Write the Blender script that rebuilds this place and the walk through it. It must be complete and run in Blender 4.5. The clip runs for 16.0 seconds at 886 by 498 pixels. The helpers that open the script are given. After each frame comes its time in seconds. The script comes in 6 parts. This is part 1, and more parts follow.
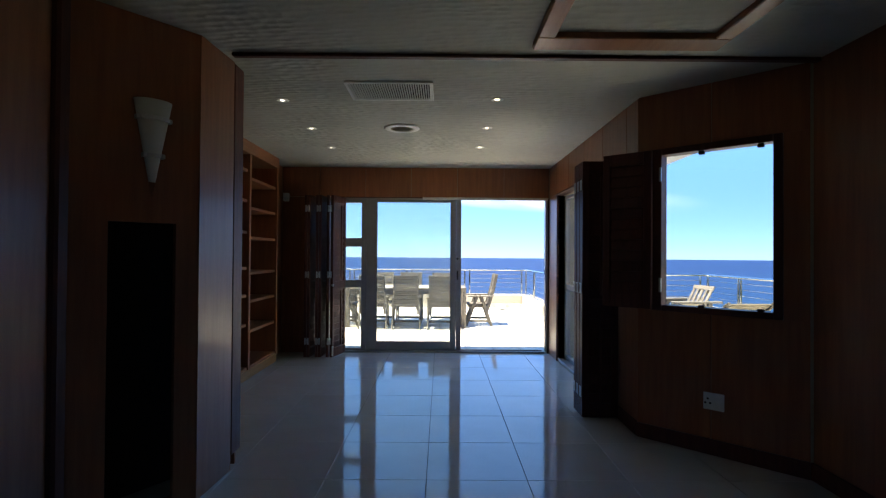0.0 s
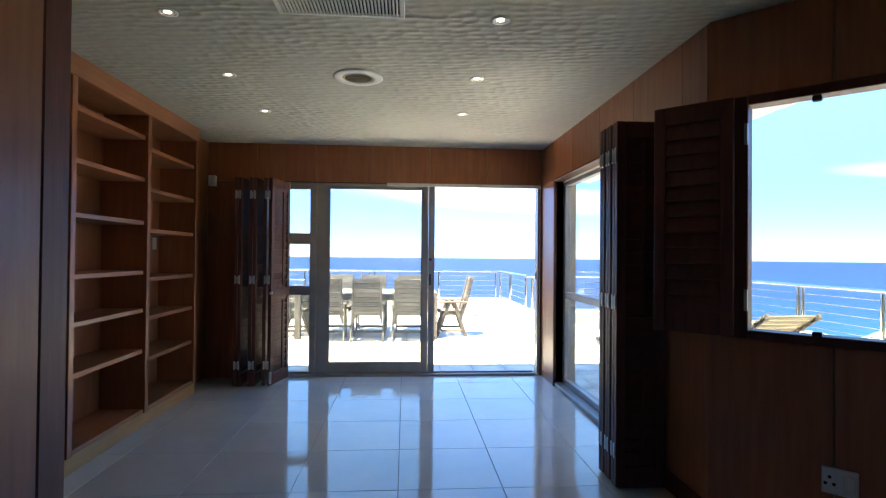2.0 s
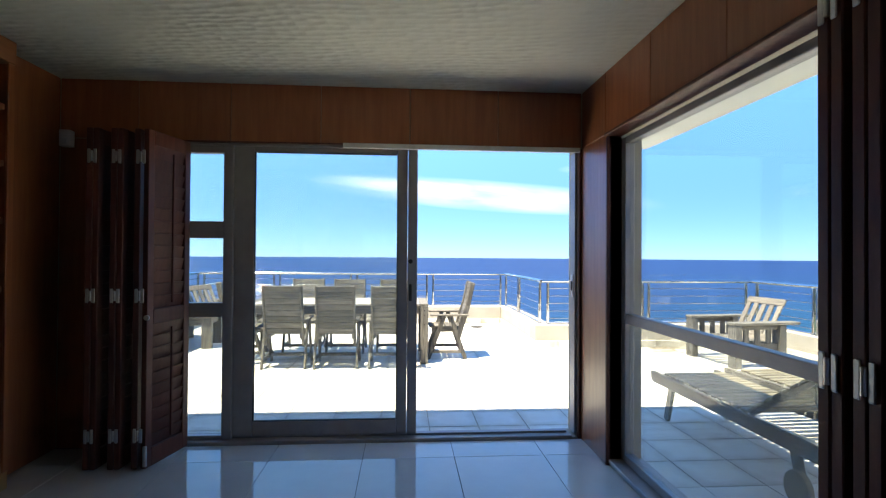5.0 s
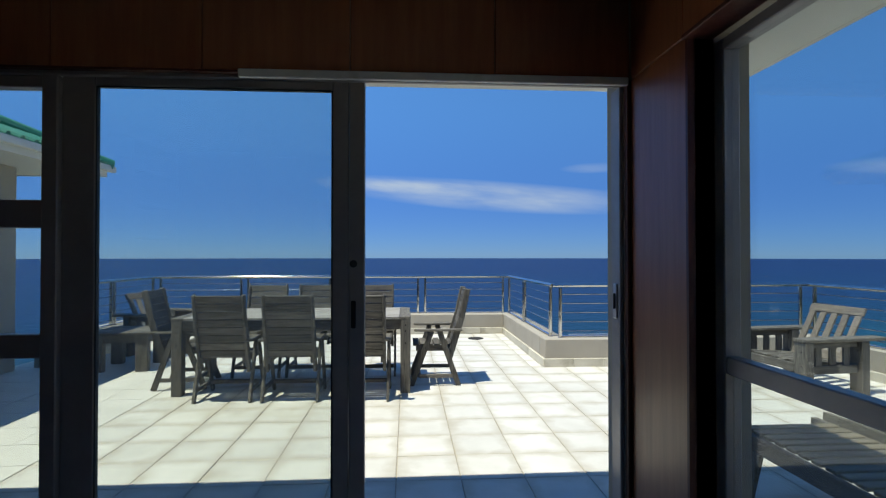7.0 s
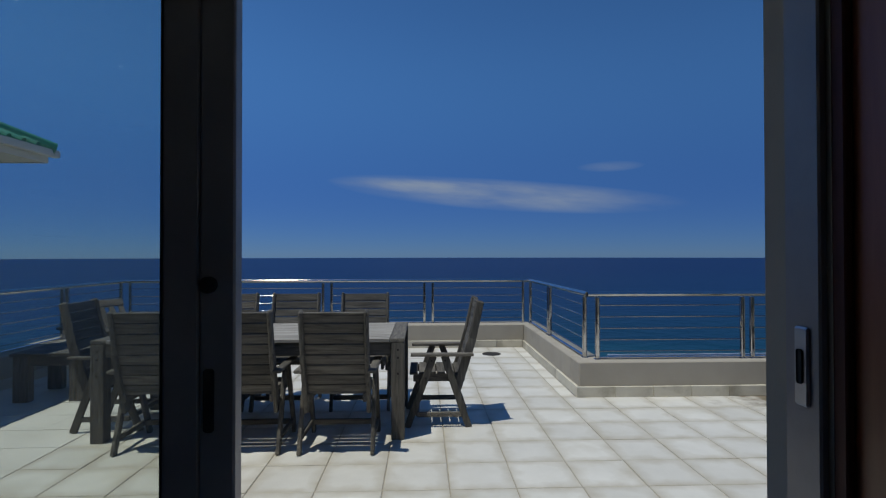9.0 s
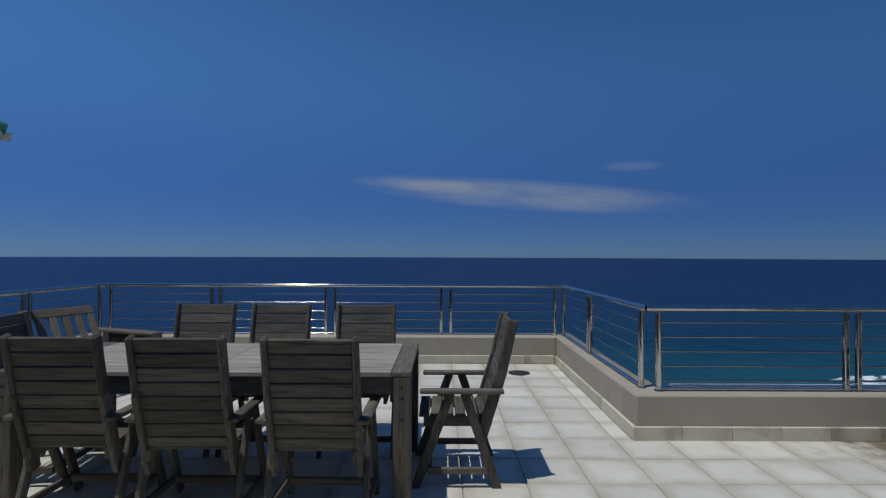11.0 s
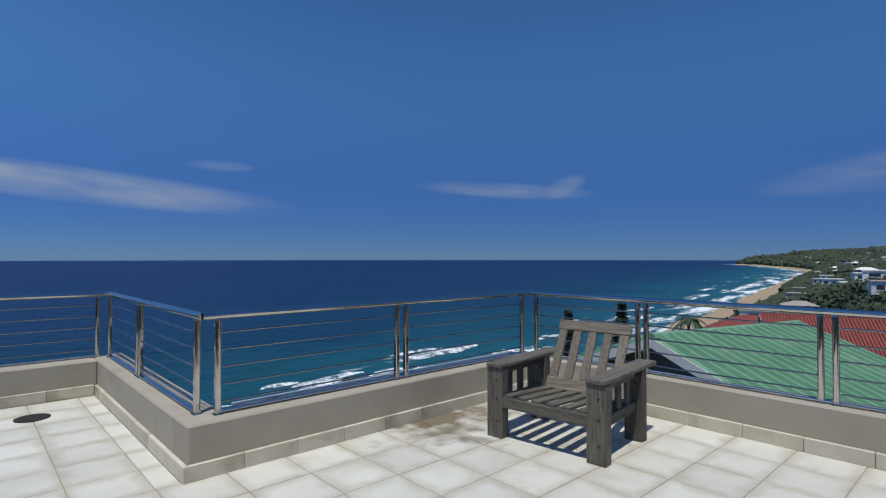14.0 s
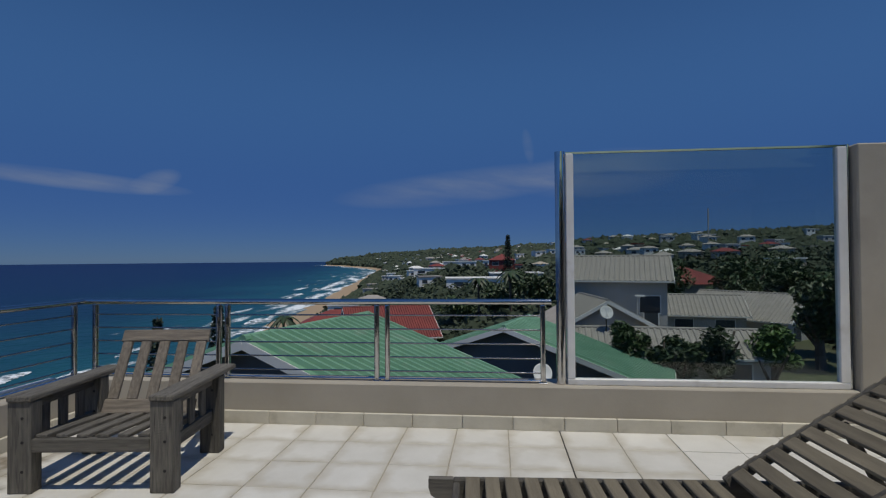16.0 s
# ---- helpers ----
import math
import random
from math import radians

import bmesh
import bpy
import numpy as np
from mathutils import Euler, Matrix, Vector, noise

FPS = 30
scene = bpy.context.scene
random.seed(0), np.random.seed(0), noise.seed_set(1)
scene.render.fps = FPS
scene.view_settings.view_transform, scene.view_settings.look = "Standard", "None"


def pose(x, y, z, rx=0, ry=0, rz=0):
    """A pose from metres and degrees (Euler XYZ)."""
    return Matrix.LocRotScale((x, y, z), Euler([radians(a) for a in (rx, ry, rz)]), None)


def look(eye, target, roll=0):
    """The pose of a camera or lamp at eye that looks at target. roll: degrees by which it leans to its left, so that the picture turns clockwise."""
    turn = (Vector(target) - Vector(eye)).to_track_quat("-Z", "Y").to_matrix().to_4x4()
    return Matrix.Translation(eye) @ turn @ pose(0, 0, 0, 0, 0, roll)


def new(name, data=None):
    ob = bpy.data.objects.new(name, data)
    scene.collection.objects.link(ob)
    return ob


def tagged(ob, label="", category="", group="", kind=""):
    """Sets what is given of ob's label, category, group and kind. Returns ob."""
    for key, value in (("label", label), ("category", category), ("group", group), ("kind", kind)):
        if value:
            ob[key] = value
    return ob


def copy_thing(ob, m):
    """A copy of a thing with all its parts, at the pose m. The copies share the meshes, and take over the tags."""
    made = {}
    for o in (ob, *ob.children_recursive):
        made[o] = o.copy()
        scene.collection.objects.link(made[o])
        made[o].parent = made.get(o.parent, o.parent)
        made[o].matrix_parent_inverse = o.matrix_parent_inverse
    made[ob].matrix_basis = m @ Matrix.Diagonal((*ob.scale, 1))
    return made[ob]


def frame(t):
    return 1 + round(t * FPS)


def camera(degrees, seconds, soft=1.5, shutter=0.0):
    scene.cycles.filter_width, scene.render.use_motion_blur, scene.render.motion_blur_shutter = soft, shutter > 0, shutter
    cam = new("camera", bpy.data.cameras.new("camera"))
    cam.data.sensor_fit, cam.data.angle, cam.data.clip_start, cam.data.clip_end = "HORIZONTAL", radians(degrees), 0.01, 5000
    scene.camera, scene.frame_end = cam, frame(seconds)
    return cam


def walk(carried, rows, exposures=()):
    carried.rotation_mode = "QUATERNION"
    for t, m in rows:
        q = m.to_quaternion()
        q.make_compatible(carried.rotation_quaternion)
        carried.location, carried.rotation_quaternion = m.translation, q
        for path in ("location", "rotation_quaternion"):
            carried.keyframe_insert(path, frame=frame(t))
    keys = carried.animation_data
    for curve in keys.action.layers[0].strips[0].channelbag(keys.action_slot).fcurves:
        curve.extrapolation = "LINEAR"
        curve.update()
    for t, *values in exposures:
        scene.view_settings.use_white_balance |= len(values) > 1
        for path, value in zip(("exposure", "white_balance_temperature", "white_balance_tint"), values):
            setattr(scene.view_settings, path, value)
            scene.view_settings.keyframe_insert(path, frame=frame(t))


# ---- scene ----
cam = camera(80.0, 16.0, soft=1.2)
PATH = [
    (0, (0.61, -0.067, 1.302), (0.618, 1.933, 1.324), 0.4),
    (0.5, (0.57, 0.287, 1.299), (0.614, 2.286, 1.319), 0.5),
    (1, (0.549, 0.604, 1.306), (0.642, 2.602, 1.328), 0.5),
    (1.5, (0.57, 0.947, 1.313), (0.691, 2.943, 1.335), 0.5),
    (2, (0.562, 1.282, 1.299), (0.705, 3.276, 1.322), 0.5),
    (2.5, (0.556, 1.601, 1.297), (0.725, 3.594, 1.32), 0.4),
    (3, (0.59, 1.948, 1.296), (0.775, 3.939, 1.321), 0.3),
    (5.5, (0.848, 3.623, 1.299), (0.986, 5.618, 1.321), 0.3),
    (6, (0.913, 3.997, 1.302), (1.056, 5.992, 1.325), -0.1),
    (6.5, (0.99, 4.347, 1.29), (1.123, 6.343, 1.314), -0.1),
    (7, (1.067, 4.692, 1.287), (1.202, 6.687, 1.311), 0.0),
    (7.5, (1.137, 5.031, 1.3), (1.258, 7.027, 1.323), -0.1),
    (8, (1.174, 5.366, 1.314), (1.28, 7.363, 1.335), 0.1),
    (8.5, (1.222, 5.682, 1.304), (1.316, 7.679, 1.326), -0.0),
    (11, (1.271, 7.047, 1.33), (1.274, 9.047, 1.351), 0.2),
    (11.5, (1.315, 7.254, 1.33), (1.324, 9.254, 1.353), 0.2),
    (12, (1.381, 7.411, 1.299), (1.495, 9.408, 1.324), 0.2),
    (12.5, (1.437, 7.533, 1.303), (1.852, 9.49, 1.331), 0.2),
    (13, (1.519, 7.632, 1.296), (2.322, 9.463, 1.328), 0.2),
    (13.5, (1.599, 7.682, 1.296), (2.722, 9.337, 1.327), 0.0),
    (14, (1.718, 7.651, 1.296), (3.07, 9.124, 1.327), -0.0),
    (14.5, (1.828, 7.661, 1.279), (3.378, 8.924, 1.32), -0.1),
    (15, (1.931, 7.656, 1.277), (3.668, 8.646, 1.311), -0.6),
    (15.5, (1.982, 7.641, 1.276), (3.894, 8.228, 1.307), -0.6),
    (16, (1.948, 7.612, 1.269), (3.937, 7.816, 1.303), -0.4),
]

EXPOSURES = [(0.0, 2.45, 8300, 8), (0.5, 2.55, 8300, 8), (1.0, 2.75, 8300, 8), (1.5, 3.1, 8400, 8), (2.0, 3.3, 8500, 8), (2.5, 3.35, 8500, 8),
             (3.0, 3.3, 8400, 8), (5.5, 1.9, 7700, 3), (6.0, 1.45, 7350, 2), (6.5, 0.98, 7000, 2), (7.0, 0.5, 6800, 0), (7.5, 0.08, 6500, 0),
             (8.0, -0.17, 6400, 2), (8.5, -0.37, 6400, 3), (11.0, -0.7, 6500, 5), (12.0, -0.66, 6500, 5), (12.5, -0.62, 6500, 5), (13.5, -0.3, 6500, 5),
             (14.5, -0.22, 6600, 4), (15.5, -0.6, 6700, 5), (16.0, -0.68, 6800, 7)]
walk(cam, [(t, look(eye, target, roll)) for t, eye, target, roll in PATH], EXPOSURES)

# ---- light ----
SUN = Vector((-0.27, -0.17, 1.0)).normalized()
world = bpy.data.worlds.new("world")
scene.world = world
world.use_nodes = True


def build_sky(w):
    nt = w.node_tree
    nt.nodes.clear()
    N, L = nt.nodes.new, nt.links.new
    out, bg = N("ShaderNodeOutputWorld"), N("ShaderNodeBackground")
    sky = N("ShaderNodeTexSky")
    sky.sky_type, sky.sun_disc = "NISHITA", False
    sky.sun_elevation = math.asin(SUN.z)
    sky.sun_rotation = math.atan2(SUN.x, SUN.y)
    sky.altitude, sky.air_density, sky.dust_density, sky.ozone_density = 60, 0.8, 0.0, 4.0
    bg.inputs["Strength"].default_value = 0.1
    # thin high cloud, streaked along the horizon
    tc, sep = N("ShaderNodeTexCoord"), N("ShaderNodeSeparateXYZ")
    L(tc.outputs["Generated"], sep.inputs[0])

    def math_node(op, a, b=None):
        m = N("ShaderNodeMath")
        m.operation = op
        for k, v in enumerate((a, b)):
            if v is None:
                continue
            if isinstance(v, (int, float)):
                m.inputs[k].default_value = v
            else:
                L(v, m.inputs[k])
        return m.outputs[0]

    az = math_node("ARCTAN2", sep.outputs[0], sep.outputs[1])
    el = math_node("ARCSINE", sep.outputs[2])
    comb = N("ShaderNodeCombineXYZ")
    L(math_node("MULTIPLY", az, 5.0), comb.inputs[0])
    L(math_node("MULTIPLY", math_node("ADD", el, math_node("MULTIPLY", az, 0.1)), 26.0), comb.inputs[1])
    noi = N("ShaderNodeTexNoise")
    noi.inputs["Scale"].default_value, noi.inputs["Detail"].default_value, noi.inputs["Roughness"].default_value = 1.1, 6, 0.52
    L(comb.outputs[0], noi.inputs["Vector"])
    ramp = N("ShaderNodeMapRange")
    ramp.inputs["From Min"].default_value, ramp.inputs["From Max"].default_value = 0.22, 0.86
    L(noi.outputs[0], ramp.inputs["Value"])
    total = None
    # each wisp: azimuth, elevation, half length, half height, slope, strength
    for a0, e0, wa, wh, sl, k in ((0.15, 0.112, 0.33, 0.03, -0.075, 0.42), (0.02, 0.128, 0.2, 0.014, -0.05, 0.25), (0.86, 0.125, 0.17, 0.016, -0.06, 0.26), (0.97, 0.13, 0.04, 0.02, 0.3, 0.2), (0.345, 0.158, 0.06, 0.01, 0.0, 0.16),
                                  (1.52, 0.135, 0.26, 0.034, 0.1, 0.2), (1.76, 0.15, 0.16, 0.045, 0.05, 0.16), (1.63, 0.205, 0.012, 0.03, -1.2, 0.12)):
        da = math_node("SUBTRACT", az, a0)
        u = math_node("DIVIDE", da, wa)
        v = math_node("DIVIDE", math_node("SUBTRACT", math_node("SUBTRACT", el, e0), math_node("MULTIPLY", da, sl)), wh)
        r2 = math_node("ADD", math_node("MULTIPLY", u, u), math_node("MULTIPLY", v, v))
        m = math_node("MULTIPLY", math_node("MAXIMUM", math_node("SUBTRACT", 1.0, r2), 0.0), k * 2.2)
        total = m if total is None else math_node("ADD", total, m)
    fac = math_node("MINIMUM", math_node("MULTIPLY", total, ramp.outputs[0]), 0.75)
    mix = N("ShaderNodeMix")
    mix.data_type = "RGBA"
    mix.inputs["B"].default_value = (4.2, 4.6, 5.3, 1)
    L(fac, mix.inputs["Factor"])
    tint = N("ShaderNodeMix")
    tint.data_type, tint.blend_type = "RGBA", "MULTIPLY"
    tint.inputs["Factor"].default_value = 1.0
    low, hz = N("ShaderNodeMapRange"), N("ShaderNodeMix")
    low.inputs["From Max"].default_value = 0.42
    low.interpolation_type = "SMOOTHERSTEP"
    L(el, low.inputs["Value"])
    hz.data_type = "RGBA"
    hz.inputs["A"].default_value, hz.inputs["B"].default_value = (0.165, 0.285, 0.62, 1), (0.51, 0.83, 1.15, 1)
    L(low.outputs[0], hz.inputs["Factor"])
    L(hz.outputs["Result"], tint.inputs["B"])
    L(sky.outputs[0], tint.inputs["A"])
    # the sky is paler on the sunward side
    side, bright = N("ShaderNodeMapRange"), N("ShaderNodeVectorMath")
    side.interpolation_type = "SMOOTHSTEP"
    for key, val in (("From Min", -1.0), ("From Max", 0.9), ("To Min", 1.38), ("To Max", 1.0)):
        side.inputs[key].default_value = val
    L(az, side.inputs["Value"])
    bright.operation = "SCALE"
    L(tint.outputs["Result"], bright.inputs[0])
    L(side.outputs[0], bright.inputs["Scale"])
    L(bright.outputs[0], mix.inputs["A"])
    L(mix.outputs["Result"], bg.inputs["Color"])
    L(bg.outputs[0], out.inputs["Surface"])


build_sky(world)
sun = new("sun", bpy.data.lights.new("sun", "SUN"))
sun.data.energy, sun.data.angle, sun.data.color = 4.0, radians(0.55), (1.0, 0.96, 0.9)
sun.matrix_world = look(SUN * 40, (0, 0, 0))


# ---- materials ----
def surface(name, col, col2=None, scale=4.0, rough=0.6, rough2=None, bump=0.0, bscale=40.0, bdist=0.01, metal=0.0, stretch=(1, 1, 1), vary=0.0, spec=0.5,
            stain=None, stain_scale=1.2, stain_at=(0.55, 0.75), coat=0.0):
    """A principled material with two scales of variation, fine relief and a change from piece to piece."""
    m = bpy.data.materials.new(name)
    m.use_nodes = True
    nt = m.node_tree
    N, L = nt.nodes.new, nt.links.new
    p = nt.nodes["Principled BSDF"]
    tc, mp, oi = N("ShaderNodeTexCoord"), N("ShaderNodeMapping"), N("ShaderNodeObjectInfo")
    mp.inputs["Scale"].default_value = stretch
    L(tc.outputs["Object"], mp.inputs["Vector"])
    off = N("ShaderNodeVectorMath")
    off.operation = "MULTIPLY_ADD"
    off.inputs[1].default_value = (37, 21, 53)
    L(oi.outputs["Random"], off.inputs[0])
    L(mp.outputs[0], off.inputs[2])
    big = N("ShaderNodeTexNoise")
    big.inputs["Scale"].default_value, big.inputs["Detail"].default_value, big.inputs["Roughness"].default_value = scale, 6, 0.6
    L(off.outputs[0], big.inputs["Vector"])
    mix = N("ShaderNodeMix")
    mix.data_type = "RGBA"
    c2 = col2 or tuple(c * 0.8 for c in col)
    mix.inputs["A"].default_value, mix.inputs["B"].default_value = (*col, 1), (*c2, 1)
    rg = N("ShaderNodeMapRange")
    rg.inputs["From Min"].default_value, rg.inputs["From Max"].default_value = 0.32, 0.68
    L(big.outputs[0], rg.inputs["Value"])
    L(rg.outputs[0], mix.inputs["Factor"])
    last = mix.outputs["Result"]
    if stain:
        sn, sr, sm = N("ShaderNodeTexNoise"), N("ShaderNodeMapRange"), N("ShaderNodeMix")
        sn.inputs["Scale"].default_value, sn.inputs["Detail"].default_value = stain_scale, 7
        L(off.outputs[0], sn.inputs["Vector"])
        sr.inputs["From Min"].default_value, sr.inputs["From Max"].default_value = stain_at
        L(sn.outputs[0], sr.inputs["Value"])
        sm.data_type = "RGBA"
        sm.inputs["B"].default_value = (*stain, 1)
        L(sr.outputs[0], sm.inputs["Factor"])
        L(last, sm.inputs["A"])
        last = sm.outputs["Result"]
    if vary:
        hs, vr = N("ShaderNodeHueSaturation"), N("ShaderNodeMapRange")
        vr.inputs["To Min"].default_value, vr.inputs["To Max"].default_value = 1 - vary, 1 + vary
        L(oi.outputs["Random"], vr.inputs["Value"])
        L(vr.outputs[0], hs.inputs["Value"])
        L(last, hs.inputs["Color"])
        last = hs.outputs["Color"]
    L(last, p.inputs["Base Color"])
    p.inputs["Metallic"].default_value, p.inputs["Specular IOR Level"].default_value = metal, spec
    p.inputs["Coat Weight"].default_value = coat
    if rough2 is None:
        p.inputs["Roughness"].default_value = rough
    else:
        rr = N("ShaderNodeMapRange")
        rr.inputs["To Min"].default_value, rr.inputs["To Max"].default_value = rough, rough2
        L(big.outputs[0], rr.inputs["Value"])
        L(rr.outputs[0], p.inputs["Roughness"])
    if bump:
        fine, bp = N("ShaderNodeTexNoise"), N("ShaderNodeBump")
        fine.inputs["Scale"].default_value, fine.inputs["Detail"].default_value = bscale, 4
        L(off.outputs[0], fine.inputs["Vector"])
        bp.inputs["Strength"].default_value, bp.inputs["Distance"].default_value = bump, bdist
        L(fine.outputs[0], bp.inputs["Height"])
        L(bp.outputs[0], p.inputs["Normal"])
    return m


def glass(name, tint=(1, 1, 1), rough=0.0, haze=0.0):
    m = bpy.data.materials.new(name)
    m.use_nodes = True
    nt = m.node_tree
    nt.nodes.clear()
    N, L = nt.nodes.new, nt.links.new
    out, tr, gl, mix, fr = (N(k) for k in ("ShaderNodeOutputMaterial", "ShaderNodeBsdfTransparent", "ShaderNodeBsdfGlossy", "ShaderNodeMixShader", "ShaderNodeLayerWeight"))
    pw, sc = N("ShaderNodeMath"), N("ShaderNodeMath")
    pw.operation, sc.operation = "POWER", "MULTIPLY_ADD"
    pw.inputs[1].default_value, sc.inputs[1].default_value, sc.inputs[2].default_value = 5.0, 0.6, 0.03
    fr.inputs["Blend"].default_value = 0.5
    L(fr.outputs["Facing"], pw.inputs[0])
    L(pw.outputs[0], sc.inputs[0])
    tr.inputs[0].default_value = (*tint, 1)
    gl.inputs["Roughness"].default_value = rough
    L(sc.outputs[0], mix.inputs[0])
    L(tr.outputs[0], mix.inputs[1])
    L(gl.outputs[0], mix.inputs[2])
    last = mix.outputs[0]
    if haze:
        # a thin film of salt that catches the light
        film, over = N("ShaderNodeBsdfTranslucent"), N("ShaderNodeMixShader")
        film.inputs[0].default_value = (0.74, 0.84, 0.86, 1)
        over.inputs[0].default_value = haze
        L(last, over.inputs[1])
        L(film.outputs[0], over.inputs[2])
        last = over.outputs[0]
    L(last, out.inputs[0])
    return m


def glow(name, col, strength):
    m = bpy.data.materials.new(name)
    m.use_nodes = True
    p = m.node_tree.nodes["Principled BSDF"]
    p.inputs["Base Color"].default_value = (*col, 1)
    p.inputs["Emission Color"].default_value = (*col, 1)
    p.inputs["Emission Strength"].default_value = strength
    return m


M_VENEER = surface("wood_veneer", (0.34, 0.12, 0.05), (0.25, 0.082, 0.034), 3.0, 0.32, 0.42, 0.04, 90, stretch=(9, 9, 0.7), vary=0.12, coat=0.08)
M_VENEER_H = surface("wood_veneer_shelf", (0.37, 0.14, 0.06), (0.28, 0.1, 0.042), 3.0, 0.35, 0.45, 0.04, 90, stretch=(9, 0.8, 9), vary=0.1, coat=0.1)
M_MAHOGANY = surface("dark_mahogany", (0.125, 0.038, 0.025), (0.08, 0.025, 0.018), 3.0, 0.42, 0.55, 0.05, 80, stretch=(10, 10, 0.8), vary=0.15, spec=0.3)
M_PINE = surface("pale_plinth_wood", (0.48, 0.26, 0.1), (0.38, 0.19, 0.07), 3.0, 0.4, 0.5, 0.03, 90, stretch=(9, 0.8, 9))
M_CEIL = surface("dabbed_plaster_ceiling", (0.52, 0.51, 0.44), (0.44, 0.43, 0.37), 1.1, 0.7, 0.8)


def dabbed(m):
    """Rows of small trowel dabs pressed into the plaster, flatter in places."""
    nt = m.node_tree
    N, L = nt.nodes.new, nt.links.new
    tc, mp, warp, wv = N("ShaderNodeTexCoord"), N("ShaderNodeMapping"), N("ShaderNodeTexNoise"), N("ShaderNodeVectorMath")
    vor, patch, rg, mul, fine, add, bp = (N(k) for k in ("ShaderNodeTexVoronoi", "ShaderNodeTexNoise", "ShaderNodeMapRange", "ShaderNodeMath", "ShaderNodeTexNoise", "ShaderNodeMath",
                                                         "ShaderNodeBump"))
    mp.inputs["Scale"].default_value, mp.inputs["Rotation"].default_value = (0.8, 1.25, 1.0), (0, 0, radians(12))
    L(tc.outputs["Object"], mp.inputs["Vector"])
    warp.inputs["Scale"].default_value = 1.6
    L(mp.outputs[0], warp.inputs["Vector"])
    wv.operation = "MULTIPLY_ADD"
    wv.inputs[1].default_value = (0.16, 0.16, 0)
    L(warp.outputs["Color"], wv.inputs[0])
    L(mp.outputs[0], wv.inputs[2])
    vor.feature = "SMOOTH_F1"
    vor.inputs["Scale"].default_value, vor.inputs["Randomness"].default_value, vor.inputs["Smoothness"].default_value = 15.0, 0.42, 0.5
    L(wv.outputs[0], vor.inputs["Vector"])
    patch.inputs["Scale"].default_value, patch.inputs["Detail"].default_value = 1.1, 3
    L(tc.outputs["Object"], patch.inputs["Vector"])
    rg.inputs["From Min"].default_value, rg.inputs["From Max"].default_value = 0.36, 0.62
    rg.inputs["To Min"].default_value = 0.25
    L(patch.outputs[0], rg.inputs["Value"])
    mul.operation = "MULTIPLY"
    L(vor.outputs["Distance"], mul.inputs[0])
    L(rg.outputs[0], mul.inputs[1])
    fine.inputs["Scale"].default_value, fine.inputs["Detail"].default_value = 28, 3
    L(tc.outputs["Object"], fine.inputs["Vector"])
    add.operation = "MULTIPLY_ADD"
    add.inputs[1].default_value = 0.12
    L(fine.outputs[0], add.inputs[0])
    L(mul.outputs[0], add.inputs[2])
    bp.inputs["Strength"].default_value, bp.inputs["Distance"].default_value = 0.9, 0.02
    L(add.outputs[0], bp.inputs["Height"])
    L(bp.outputs[0], nt.nodes["Principled BSDF"].inputs["Normal"])


dabbed(M_CEIL)
M_PORCELAIN = surface("polished_porcelain", (0.60, 0.58, 0.55), (0.54, 0.52, 0.49), 2.5, 0.05, 0.09, 0.006, 30, vary=0.03, spec=0.6)
M_GROUT = surface("grout", (0.12, 0.115, 0.11), (0.09, 0.085, 0.08), 30, 0.9)
M_TILE = surface("terrace_tile", (0.66, 0.64, 0.585), (0.56, 0.54, 0.485), 2.2, 0.5, 0.65, 0.12, 60, vary=0.07, stain=(0.40, 0.36, 0.27), stain_scale=2.0, stain_at=(0.58, 0.9))
M_TILE_REST = surface("terrace_tile_far", (0.66, 0.64, 0.585), (0.56, 0.54, 0.485), 2.2, 0.5, 0.65, 0.12, 60, stain=(0.40, 0.36, 0.27), stain_scale=2.0, stain_at=(0.58, 0.9))


